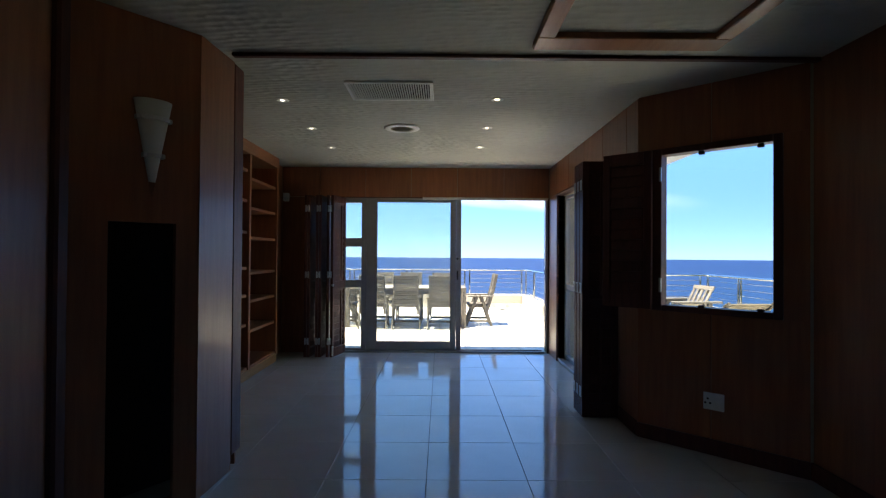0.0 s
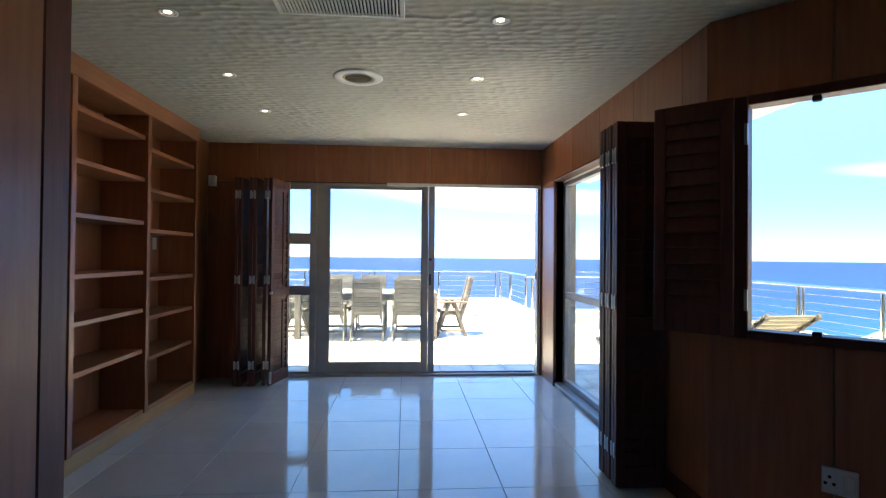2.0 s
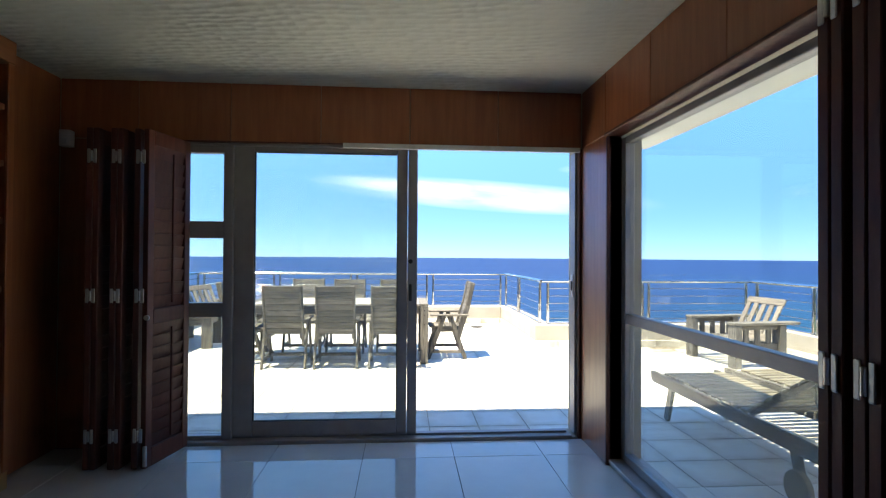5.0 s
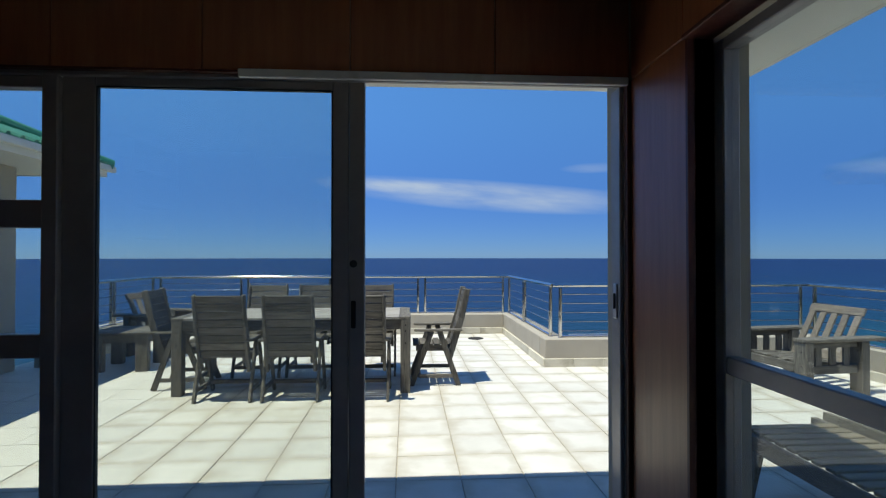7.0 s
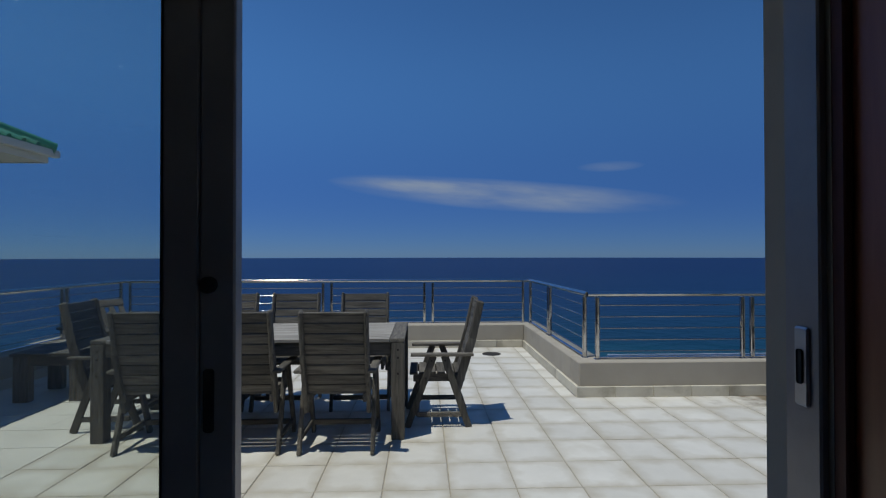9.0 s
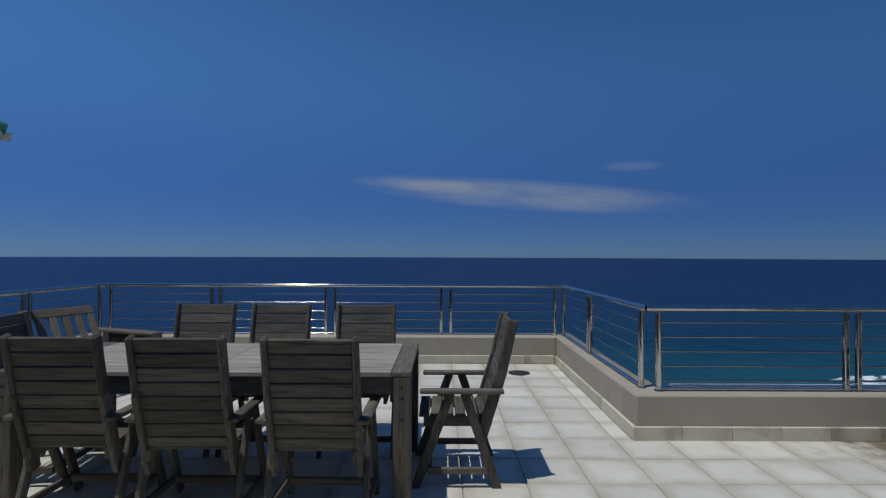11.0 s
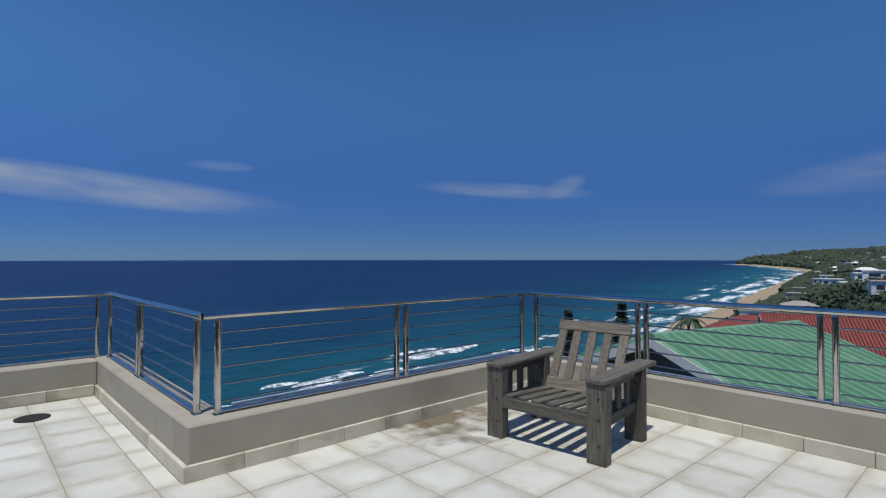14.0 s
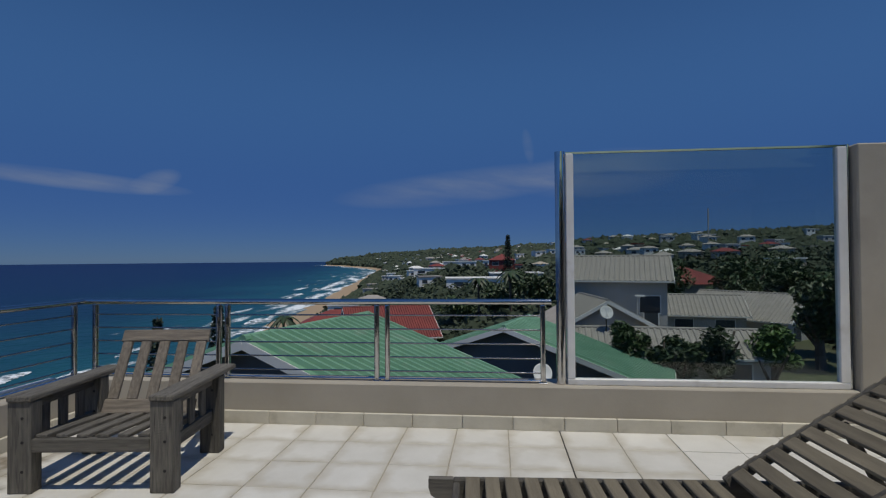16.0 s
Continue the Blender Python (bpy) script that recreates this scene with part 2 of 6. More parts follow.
def dirty_edges(m, half, col):
    """Sandy dirt that creeps in unevenly from the joints of each tile."""
    nt = m.node_tree
    N, L = nt.nodes.new, nt.links.new
    p = nt.nodes["Principled BSDF"]
    src = p.inputs["Base Color"].links[0].from_socket
    tc, sep, oi = N("ShaderNodeTexCoord"), N("ShaderNodeSeparateXYZ"), N("ShaderNodeObjectInfo")
    L(tc.outputs["Object"], sep.inputs[0])
    ends = []
    for k in (0, 1):
        a = N("ShaderNodeMath")
        a.operation = "ABSOLUTE"
        L(sep.outputs[k], a.inputs[0])
        ends.append(a.outputs[0])
    mx = N("ShaderNodeMath")
    mx.operation = "SMOOTH_MAX"
    mx.inputs[2].default_value = 0.06
    L(ends[0], mx.inputs[0])
    L(ends[1], mx.inputs[1])
    nv, no, ad = N("ShaderNodeVectorMath"), N("ShaderNodeTexNoise"), N("ShaderNodeMath")
    nv.operation = "MULTIPLY_ADD"
    nv.inputs[1].default_value = (19, 43, 31)
    L(oi.outputs["Random"], nv.inputs[0])
    L(tc.outputs["Object"], nv.inputs[2])
    L(nv.outputs[0], no.inputs["Vector"])
    no.inputs["Scale"].default_value, no.inputs["Detail"].default_value = 7, 5
    ad.operation = "MULTIPLY_ADD"
    ad.inputs[1].default_value = 0.16
    L(no.outputs[0], ad.inputs[0])
    L(mx.outputs[0], ad.inputs[2])
    rg, mix = N("ShaderNodeMapRange"), N("ShaderNodeMix")
    rg.inputs["From Min"].default_value, rg.inputs["From Max"].default_value = half * 0.98, half * 1.75
    rg.inputs["To Max"].default_value = 0.9
    L(ad.outputs[0], rg.inputs["Value"])
    mix.data_type = "RGBA"
    mix.inputs["B"].default_value = (*col, 1)
    L(src, mix.inputs["A"])
    L(rg.outputs[0], mix.inputs["Factor"])
    # a brown damp patch in the corner by the armchair
    geo, ds, wn, sb, r2, mx2 = N("ShaderNodeNewGeometry"), N("ShaderNodeVectorMath"), N("ShaderNodeTexNoise"), N("ShaderNodeMath"), N("ShaderNodeMapRange"), N("ShaderNodeMix")
    ds.operation = "DISTANCE"
    ds.inputs[1].default_value = (4.75, 11.05, -0.09)
    L(geo.outputs["Position"], ds.inputs[0])
    wn.inputs["Scale"].default_value, wn.inputs["Detail"].default_value = 6.0, 8
    L(geo.outputs["Position"], wn.inputs["Vector"])
    sb.operation = "MULTIPLY_ADD"
    sb.inputs[1].default_value = 1.6
    L(wn.outputs[0], sb.inputs[0])
    L(ds.outputs["Value"], sb.inputs[2])
    r2.inputs["From Min"].default_value, r2.inputs["From Max"].default_value = 0.95, 1.45
    r2.inputs["To Min"].default_value, r2.inputs["To Max"].default_value = 0.9, 0.0
    L(sb.outputs[0], r2.inputs["Value"])
    mx2.data_type = "RGBA"
    mx2.inputs["B"].default_value = (0.135, 0.1, 0.055, 1)
    L(mix.outputs["Result"], mx2.inputs["A"])
    L(r2.outputs[0], mx2.inputs["Factor"])
    L(mx2.outputs["Result"], p.inputs["Base Color"])


dirty_edges(M_TILE, 0.2, (0.36, 0.31, 0.22))
M_TGROUT = surface("terrace_grout", (0.40, 0.36, 0.29), (0.3, 0.27, 0.21), 20, 0.9, bump=0.3)
M_SKIRT = surface("skirting_tile", (0.60, 0.56, 0.46), (0.47, 0.43, 0.34), 3.0, 0.6, 0.7, 0.12, 60, vary=0.08, stain=(0.24, 0.21, 0.15), stain_scale=3, stain_at=(0.55, 0.8))
M_TAUPE = surface("taupe_plaster", (0.39, 0.35, 0.285), (0.335, 0.30, 0.24), 1.5, 0.75, 0.85, 0.08, 50, stain=(0.25, 0.22, 0.18), stain_scale=2.2, stain_at=(0.6, 0.9))
M_SOFFIT = surface("white_soffit", (0.75, 0.74, 0.70), (0.68, 0.67, 0.63), 2, 0.6, bump=0.05)
M_ALU = surface("bronze_aluminium", (0.33, 0.305, 0.30), (0.27, 0.25, 0.245), 6, 0.35, 0.45, 0.02, 200, metal=0.2)
M_STEEL = surface("polished_steel", (0.58, 0.57, 0.56), (0.48, 0.47, 0.46), 8, 0.06, 0.12, metal=1.0)
M_ROD = surface("brushed_steel_rod", (0.36, 0.355, 0.35), (0.28, 0.275, 0.27), 8, 0.12, 0.2, metal=1.0)
M_CHROME = surface("hinge_steel", (0.6, 0.6, 0.62), (0.5, 0.5, 0.52), 8, 0.25, 0.4, metal=0.9)
M_TEAK = surface("weathered_teak", (0.165, 0.15, 0.123), (0.072, 0.065, 0.055), 4.5, 0.75, 0.85, 0.6, 60, stretch=(12, 1.0, 12), vary=0.3, stain=(0.045, 0.04, 0.034), stain_scale=5, stain_at=(0.56, 0.72))
M_TEAKX = surface("weathered_teak_cross", (0.165, 0.15, 0.123), (0.072, 0.065, 0.055), 4.5, 0.75, 0.85, 0.6, 60, stretch=(1.0, 12, 12), vary=0.3, stain=(0.045, 0.04, 0.034), stain_scale=5, stain_at=(0.56, 0.72))
M_TEAKZ = surface("weathered_teak_upright", (0.16, 0.146, 0.12), (0.07, 0.063, 0.053), 4.5, 0.75, 0.85, 0.6, 60, stretch=(12, 12, 1.0), vary=0.3, stain=(0.045, 0.04, 0.034), stain_scale=5, stain_at=(0.56, 0.72))
M_TABLE = surface("sun_bleached_teak", (0.40, 0.375, 0.335), (0.20, 0.185, 0.16), 2.5, 0.75, 0.85, 0.35, 90, stretch=(1.0, 12, 12), vary=0.15, stain=(0.16, 0.14, 0.12), stain_scale=3, stain_at=(0.58, 0.75))
M_BLEACH = surface("bleached_brown_teak", (0.27, 0.225, 0.17), (0.13, 0.11, 0.088), 5.0, 0.75, 0.85, 0.5, 60, stretch=(12, 1.0, 12), vary=0.15)
M_BLEACHZ = surface("bleached_brown_teak_upright", (0.27, 0.225, 0.17), (0.13, 0.11, 0.088), 5.0, 0.75, 0.85, 0.5, 60, stretch=(12, 12, 1.0), vary=0.25)
M_IROKO = surface("brown_hardwood", (0.20, 0.17, 0.115), (0.115, 0.096, 0.066), 2.5, 0.6, 0.75, 0.3, 90, stretch=(1.0, 12, 12), vary=0.2)
M_BOLT = surface("bolt_dark", (0.015, 0.014, 0.013), (0.025, 0.02, 0.017), 20, 0.7)
M_WHITE = surface("white_plastic", (0.78, 0.77, 0.74), (0.72, 0.71, 0.68), 5, 0.4)
M_WHITE_AL = surface("white_aluminium", (0.72, 0.71, 0.69), (0.62, 0.61, 0.58), 5, 0.45, stain=(0.4, 0.36, 0.3), stain_scale=4, stain_at=(0.6, 0.8))
# black put in for the shade inside the niche, vent, strike slot and socket holes
M_BLACK = surface("recess_shade_black", (0.012, 0.011, 0.01), (0.02, 0.018, 0.016), 5, 0.8)
M_RUBBER = surface("rubber", (0.02, 0.02, 0.02), (0.03, 0.03, 0.03), 10, 0.7)
M_FROST = surface("frosted_glass", (0.68, 0.70, 0.68), (0.6, 0.62, 0.6), 3, 0.35)
M_GLASS = glass("clear_glass", (0.93, 0.96, 0.96))
M_GLASS_D = glass("tinted_safety_glass", (0.87, 0.90, 0.88), 0.0, 0.025)
M_GLASS_T = glass("weathered_glass", (0.80, 0.84, 0.83), 0.02)
M_LAMP = glow("lamp_white", (1.0, 0.95, 0.86), 2.0)
M_GREENROOF = surface("green_sheet_roof", (0.125, 0.27, 0.16), (0.17, 0.33, 0.21), 1.2, 0.45, 0.6, 0.05, 20, stain=(0.3, 0.36, 0.28), stain_scale=1.5, stain_at=(0.6, 0.9))
M_GREENTILE = surface("green_roof_tile", (0.03, 0.17, 0.11), (0.04, 0.22, 0.14), 3, 0.4, bump=0.2)
M_REDROOF = surface("red_roof", (0.23, 0.042, 0.032), (0.15, 0.03, 0.024), 1.0, 0.6)
M_GREYROOF = surface("grey_roof_tile", (0.36, 0.33, 0.29), (0.28, 0.255, 0.22), 2.0, 0.75, bump=0.3, bscale=30)
M_PAINT_W = surface("white_render", (0.75, 0.74, 0.7), (0.66, 0.65, 0.6), 1.0, 0.7)
M_PAINT_G = surface("grey_render", (0.48, 0.46, 0.42), (0.4, 0.38, 0.35), 1.0, 0.7)
M_PAINT_B = surface("beige_render", (0.42, 0.36, 0.27), (0.34, 0.29, 0.22), 1.0, 0.7)
M_PAINT_D = surface("dark_render", (0.12, 0.12, 0.125), (0.09, 0.09, 0.095), 1.0, 0.7)
M_PANE = surface("dark_pane", (0.05, 0.065, 0.08), (0.03, 0.04, 0.05), 1.0, 0.1)
M_LEAF = surface("leaf_green", (0.035, 0.062, 0.02), (0.018, 0.034, 0.011), 1.2, 0.55, vary=0.25)
M_BUSH = surface("bush_green", (0.06, 0.095, 0.03), (0.03, 0.055, 0.018), 1.2, 0.5, vary=0.25)
M_WOODS = surface("coastal_woods", (0.045, 0.064, 0.03), (0.02, 0.031, 0.015), 0.08, 0.8, bump=0.6, bscale=1.5)
M_LEAF2 = surface("leaf_bright", (0.09, 0.16, 0.035), (0.05, 0.1, 0.02), 1.2, 0.55, vary=0.2)
M_CONIFER = surface("conifer_needles", (0.018, 0.035, 0.016), (0.012, 0.022, 0.011), 2, 0.7)
M_BARK = surface("bark", (0.13, 0.095, 0.07), (0.08, 0.06, 0.045), 4, 0.85, bump=0.4)
M_FOAM = surface("sea_foam", (0.85, 0.87, 0.88), (0.7, 0.76, 0.78), 0.2, 0.7)


def lacy(m, scale, low, high):
    """Holes through a thin layer of foam."""
    nt = m.node_tree
    N, L = nt.nodes.new, nt.links.new
    geo, noi, rg = N("ShaderNodeNewGeometry"), N("ShaderNodeTexNoise"), N("ShaderNodeMapRange")
    noi.inputs["Scale"].default_value, noi.inputs["Detail"].default_value, noi.inputs["Roughness"].default_value = scale, 7, 0.7
    L(geo.outputs["Position"], noi.inputs["Vector"])
    rg.inputs["From Min"].default_value, rg.inputs["From Max"].default_value = low, high
    L(noi.outputs[0], rg.inputs["Value"])
    L(rg.outputs[0], nt.nodes["Principled BSDF"].inputs["Alpha"])


lacy(M_FOAM, 0.45, 0.40, 0.58)


# ---- building helpers ----
def part(name, bm, material, parent=None, label="", smooth=False):
    me = bpy.data.meshes.new(name)
    bm.to_mesh(me)
    bm.free()
    me.materials.append(material)
    if smooth:
        me.polygons.foreach_set("use_smooth", [True] * len(me.polygons))
    ob = new(name, me)
    if parent is not None:
        ob.parent = parent
    if label:
        ob["label"] = label
    return ob


def thing(name, label, category, group="", at=(0, 0, 0), rz=0.0, kind=""):
    ob = new(name)
    ob.empty_display_size = 0.1
    ob.matrix_basis = pose(*at, 0, 0, rz)
    return tagged(ob, label, category, group, kind)


def add_box(bm, x0, x1, y0, y1, z0, z1, m=None):
    c = [(x, y, z) for z in (z0, z1) for y in (y0, y1) for x in (x0, x1)]
    v = [bm.verts.new(m @ Vector(p) if m else p) for p in c]
    for f in ((0, 2, 3, 1), (4, 5, 7, 6), (0, 1, 5, 4), (2, 6, 7, 3), (0, 4, 6, 2), (1, 3, 7, 5)):
        bm.faces.new([v[k] for k in f])
    return v


def box(x0, x1, y0, y1, z0, z1, bevel=0.0, seg=1, m=None):
    bm = bmesh.new()
    add_box(bm, x0, x1, y0, y1, z0, z1, m)
    if bevel:
        bmesh.ops.bevel(bm, geom=bm.edges[:], offset=bevel, segments=seg, affect="EDGES", profile=0.7)
    return bm


def prism(pts, z0, z1):
    """Upright prism over a plan polygon, given anticlockwise."""
    bm = bmesh.new()
    lo = [bm.verts.new((x, y, z0)) for x, y in pts]
    hi = [bm.verts.new((x, y, z1)) for x, y in pts]
    bm.faces.new(lo[::-1])
    bm.faces.new(hi)
    n = len(pts)
    for k in range(n):
        bm.faces.new((lo[k], lo[(k + 1) % n], hi[(k + 1) % n], hi[k]))
    return bm


def plank(p0, p1, w, t, bevel=0.004, side=(0, 0, 1)):
    """A board from p0 to p1: w across, t thick along side."""
    p0, p1 = Vector(p0), Vector(p1)
    d = (p1 - p0)
    ln = d.length
    d.normalize()
    s = Vector(side)
    s = (s - d * s.dot(d)).normalized()
    a = d.cross(s)
    m = Matrix((( d.x, a.x, s.x, p0.x), (d.y, a.y, s.y, p0.y), (d.z, a.z, s.z, p0.z), (0, 0, 0, 1)))
    return box(0, ln, -w / 2, w / 2, -t / 2, t / 2, bevel, 1, m)


def tube(p0, p1, r, n=12, bm=None):
    own = bm or bmesh.new()
    p0, p1 = Vector(p0), Vector(p1)
    q = (p1 - p0).to_track_quat("Z", "Y")
    rings = []
    for p in (p0, p1):
        rings.append([own.verts.new(p + q @ Vector((r * math.cos(2 * math.pi * k / n), r * math.sin(2 * math.pi * k / n), 0))) for k in range(n)])
    for k in range(n):
        own.faces.new((rings[0][k], rings[0][(k + 1) % n], rings[1][(k + 1) % n], rings[1][k]))
    # the ends have corners of their own, so that the sides shade as a true cylinder
    own.faces.new([own.verts.new(v.co) for v in rings[0][::-1]])
    own.faces.new([own.verts.new(v.co) for v in rings[1]])
    return own


def lathe(profile, n=28, centre=(0, 0, 0)):
    bm = bmesh.new()
    rings = []
    for r, z in profile:
        rings.append([bm.verts.new((centre[0] + r * math.cos(2 * math.pi * k / n), centre[1] + r * math.sin(2 * math.pi * k / n), centre[2] + z)) for k in range(n)])
    for a, b in zip(rings, rings[1:]):
        for k in range(n):
            bm.faces.new((a[k], a[(k + 1) % n], b[(k + 1) % n], b[k]))
    bm.faces.new(rings[0][::-1])
    bm.faces.new(rings[-1])
    return bm


def hoop(profile, n=28):
    """A closed ring turned from a closed profile, open in the middle."""
    bm = bmesh.new()
    rings = [[bm.verts.new((r * math.cos(2 * math.pi * k / n), r * math.sin(2 * math.pi * k / n), z)) for k in range(n)] for r, z in profile]
    for a, b in zip(rings, rings[1:] + rings[:1]):
        for k in range(n):
            bm.faces.new((a[k], a[(k + 1) % n], b[(k + 1) % n], b[k]))
    bmesh.ops.recalc_face_normals(bm, faces=bm.faces[:])
    return bm


def structure(name, bm, material, label, category, smooth=False):
    return tagged(part(name, bm, material, None, "", smooth), label, category, "", "structure")


Z_IN, Z_CEIL, Z_OUT = 0.0, 2.46, -0.09
Y_DOOR, X_RIGHT = 6.95, 2.05
RAIL_Z, CAP_Z = 0.93, 0.25


# ---- large structure: the room ----
floor_in = structure("floor", prism([(-1.75, -2.6), (3.0, -2.6), (3.0, 3.05), (2.2, 3.9), (2.2, 7.1), (-1.75, 7.1)], -0.3, -0.006), M_GROUT,
                     "polished cream porcelain tile floor with dark grout", "floor")


def wall_with_opening(name, length, height, thick, openings, m, material, label):
    """A wall along its own x with rectangular openings (x0, x1, z0, z1) right through it, at the pose m."""
    bm = bmesh.new()
    xs = sorted({0.0, length, *[v for o in openings for v in o[:2]]})
    zs = sorted({0.0, height, *[v for o in openings for v in o[2:]]})
    solid = {}
    for a, (x0, x1) in enumerate(zip(xs, xs[1:])):
        for b, (z0, z1) in enumerate(zip(zs, zs[1:])):
            cx, cz = (x0 + x1) / 2, (z0 + z1) / 2
            solid[a, b] = not any(o[0] < cx < o[1] and o[2] < cz < o[3] for o in openings)
    vert = {}

    def v(x, y, z):
        key = (round(x, 4), round(y, 4), round(z, 4))
        if key not in vert:
            vert[key] = bm.verts.new(m @ Vector((x, y, z)))
        return vert[key]

    for (a, b), s in solid.items():
        if not s:
            continue
        x0, x1, z0, z1 = xs[a], xs[a + 1], zs[b], zs[b + 1]
        bm.faces.new((v(x0, 0, z0), v(x1, 0, z0), v(x1, 0, z1), v(x0, 0, z1)))
        bm.faces.new((v(x0, thick, z0), v(x0, thick, z1), v(x1, thick, z1), v(x1, thick, z0)))
        for da, db, q in ((-1, 0, ((x0, z0), (x0, z1))), (1, 0, ((x1, z1), (x1, z0))), (0, -1, ((x1, z0), (x0, z0))), (0, 1, ((x0, z1), (x1, z1)))):
            if not solid.get((a + da, b + db), False):
                (qa, za), (qb, zb) = q
                bm.faces.new((v(qa, 0, za), v(qb, 0, zb), v(qb, thick, zb), v(qa, thick, za)))
    bmesh.ops.recalc_face_normals(bm, faces=bm.faces[:])
    return structure(name, bm, material, label, "wall")


# outer shell, plastered; the veneer lining stands in front of it
wall_north = wall_with_opening("wall_north", 5.93, 2.96, 0.20, [(2.58, 5.65, 0.3, 2.43)], pose(-3.62, 6.975, -0.3), M_TAUPE, "taupe plastered house wall with a wide door opening")
wall_east = wall_with_opening("wall_east", 3.05, 2.96, 0.2, [(0.50, 2.62, 0.32, 2.37)], pose(2.07, 6.97, -0.3, 0, 0, -90), M_TAUPE, "taupe plastered house wall with a glazed opening")
DIAG = pose(2.062, 3.772, -0.3, 0, 0, -45)
wall_diag = wall_with_opening("wall_northeast", 1.12, 2.96, 0.07, [(0.14, 0.90, 1.25, 2.33)], DIAG, M_TAUPE, "taupe plastered angled wall with a window opening")
wall_east_2 = structure("wall_east_2", box(2.83, 3.05, -2.8, 3.13, -0.3, 2.66), M_TAUPE, "taupe plastered house wall", "wall")
wall_west = structure("wall_west", box(-1.95, -1.77, -2.8, 6.97, -0.3, 2.66), M_TAUPE, "plain house wall behind the bookcase", "wall")
# the opening is added, behind the camera and never seen, to brighten the room
wall_south = wall_with_opening("wall_south", 4.6, 2.96, 0.2, [(1.5, 2.6, 1.4, 2.15)], pose(-1.77, -2.8, -0.3), M_VENEER, "plain wood veneered wall with an added opening for fill daylight")
ceiling = structure("ceiling", prism([(-1.77, -2.6), (2.83, -2.6), (2.83, 3.1), (2.12, 3.83), (2.12, 6.97), (-1.77, 6.97)], Z_CEIL, Z_CEIL + 0.12), M_CEIL,
                    "off-white rough textured plaster ceiling", "ceiling")


def lining(name, m, spans, z0, z1, label, material=M_VENEER, t=0.02, gap=0.004):
    """Veneer boards side by side on a wall: spans are edges along the wall's own x."""
    root = thing(name, label, "wall", kind="structure")
    root.matrix_basis = m
    for a, b in zip(spans, spans[1:]):
        part("panel", box(a + gap / 2, b - gap / 2, 0, t, z0, z1, 0.0025), material, root)
    return root


# over and beside the doors
lining("wall_lining", pose(0, Y_DOOR, 0), (-1.5, -1.0, -0.395, 0.21, 0.823, 1.445, 2.045), 2.065, Z_CEIL - 0.002, "reddish wood veneer panels above the sliding doors")
lining("wall_lining", pose(0, Y_DOOR, 0), (-1.5, -1.05), 0.0, 2.06, "reddish wood veneer panel beside the folding shutters")
east_m = pose(X_RIGHT, 6.95, 0, 0, 0, -90)
lining("wall_lining", east_m, (0.0, 0.44, 1.05, 1.70, 2.31, 2.92, 3.16), 2.065, Z_CEIL - 0.002, "reddish wood veneer panels above the side window")
lining("wall_lining", east_m, (0.0, 0.46), 0.0, 2.06, "reddish wood veneer panel between door and side window")
lining("wall_lining", east_m, (2.64, 3.17), 0.0, 2.06, "dark wood veneer panel behind the folded shutters")
diag_m = pose(2.045, 3.775, 0, 0, 0, -45)
lining("wall_lining", diag_m, (0.0, 0.5, 1.05), 0.10, 0.92, "wood veneer panels below the angled window")
lining("wall_lining", diag_m, (0.0, 0.5, 1.05), 2.06, Z_CEIL - 0.002, "wood veneer panels above the angled window")
lining("wall_lining", diag_m, (0.0, 0.10), 0.92, 2.06, "wood veneer strip beside the angled window")
lining("wall_lining", diag_m, (0.91, 1.05), 0.92, 2.06, "wood veneer strip beside the angled window")
lining("wall_lining", pose(2.80, 3.03, 0, 0, 0, -90), (0.0, 0.62, 1.24, 1.86, 2.48, 3.1, 3.72, 4.34, 4.96, 5.6), 0.0, Z_CEIL - 0.002, "brown wood veneer wall panels")
lining("wall_lining", pose(-1.5, 6.33, 0, 0, 0, 90), (0.0, 0.62), 0.0, Z_CEIL - 0.002, "dark wood veneer panel beside the bookcase")
# the pier on the left with its niche
PIER = [(-0.62, 3.02), (-1.75, 3.02), (-1.75, 2.0), (-1.06, 2.0), (-1.06, 2.25), (-0.67, 2.73)]
pier_dir = Vector((-1.06 + 0.67, 2.25 - 2.73, 0))
pier_len = pier_dir.length
pier_m = pose(-0.67, 2.73, 0, 0, 0, math.degrees(math.atan2(pier_dir.y, pier_dir.x)))


def pier_face():
    """The angled veneer face, cut through by the niche, whose shade is the black core's colour."""
    bm = bmesh.new()
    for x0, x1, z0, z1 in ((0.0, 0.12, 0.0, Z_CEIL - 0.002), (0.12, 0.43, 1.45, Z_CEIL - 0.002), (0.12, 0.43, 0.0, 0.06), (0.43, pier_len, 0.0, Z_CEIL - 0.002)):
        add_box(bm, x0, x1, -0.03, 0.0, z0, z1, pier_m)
    return bm


# core coloured black so that the niche looks shaded
structure("wall_pier", prism([(-0.80, 3.21), (-1.75, 3.21), (-1.75, 2.0), (-1.3, 2.0), (-1.3, 2.4)], 0, Z_CEIL - 0.002), M_BLACK, "black core that stands for the shade in the pier niche", "wall")
structure("wall_pier_face", pier_face(), M_VENEER, "dark wood veneer face with a tall niche", "wall")
structure("wall_pier_end", prism([(-0.645, 3.12), (-0.67, 3.12), (-0.69, 2.74), (-0.667, 2.725)], 0, Z_CEIL - 0.002), M_VENEER, "wood veneer pier end beside the bookcase", "wall")
structure("wall_pier_back", box(-1.75, -0.66, 3.22, 3.24, 0, Z_CEIL - 0.002), M_VENEER, "wood veneer back of the pier", "wall")
structure("trim", box(-0.70, -0.642, 3.122, 3.27, 0.08, Z_CEIL - 0.004, 0.008), M_MAHOGANY, "dark wooden edge strip on the pier", "trim")
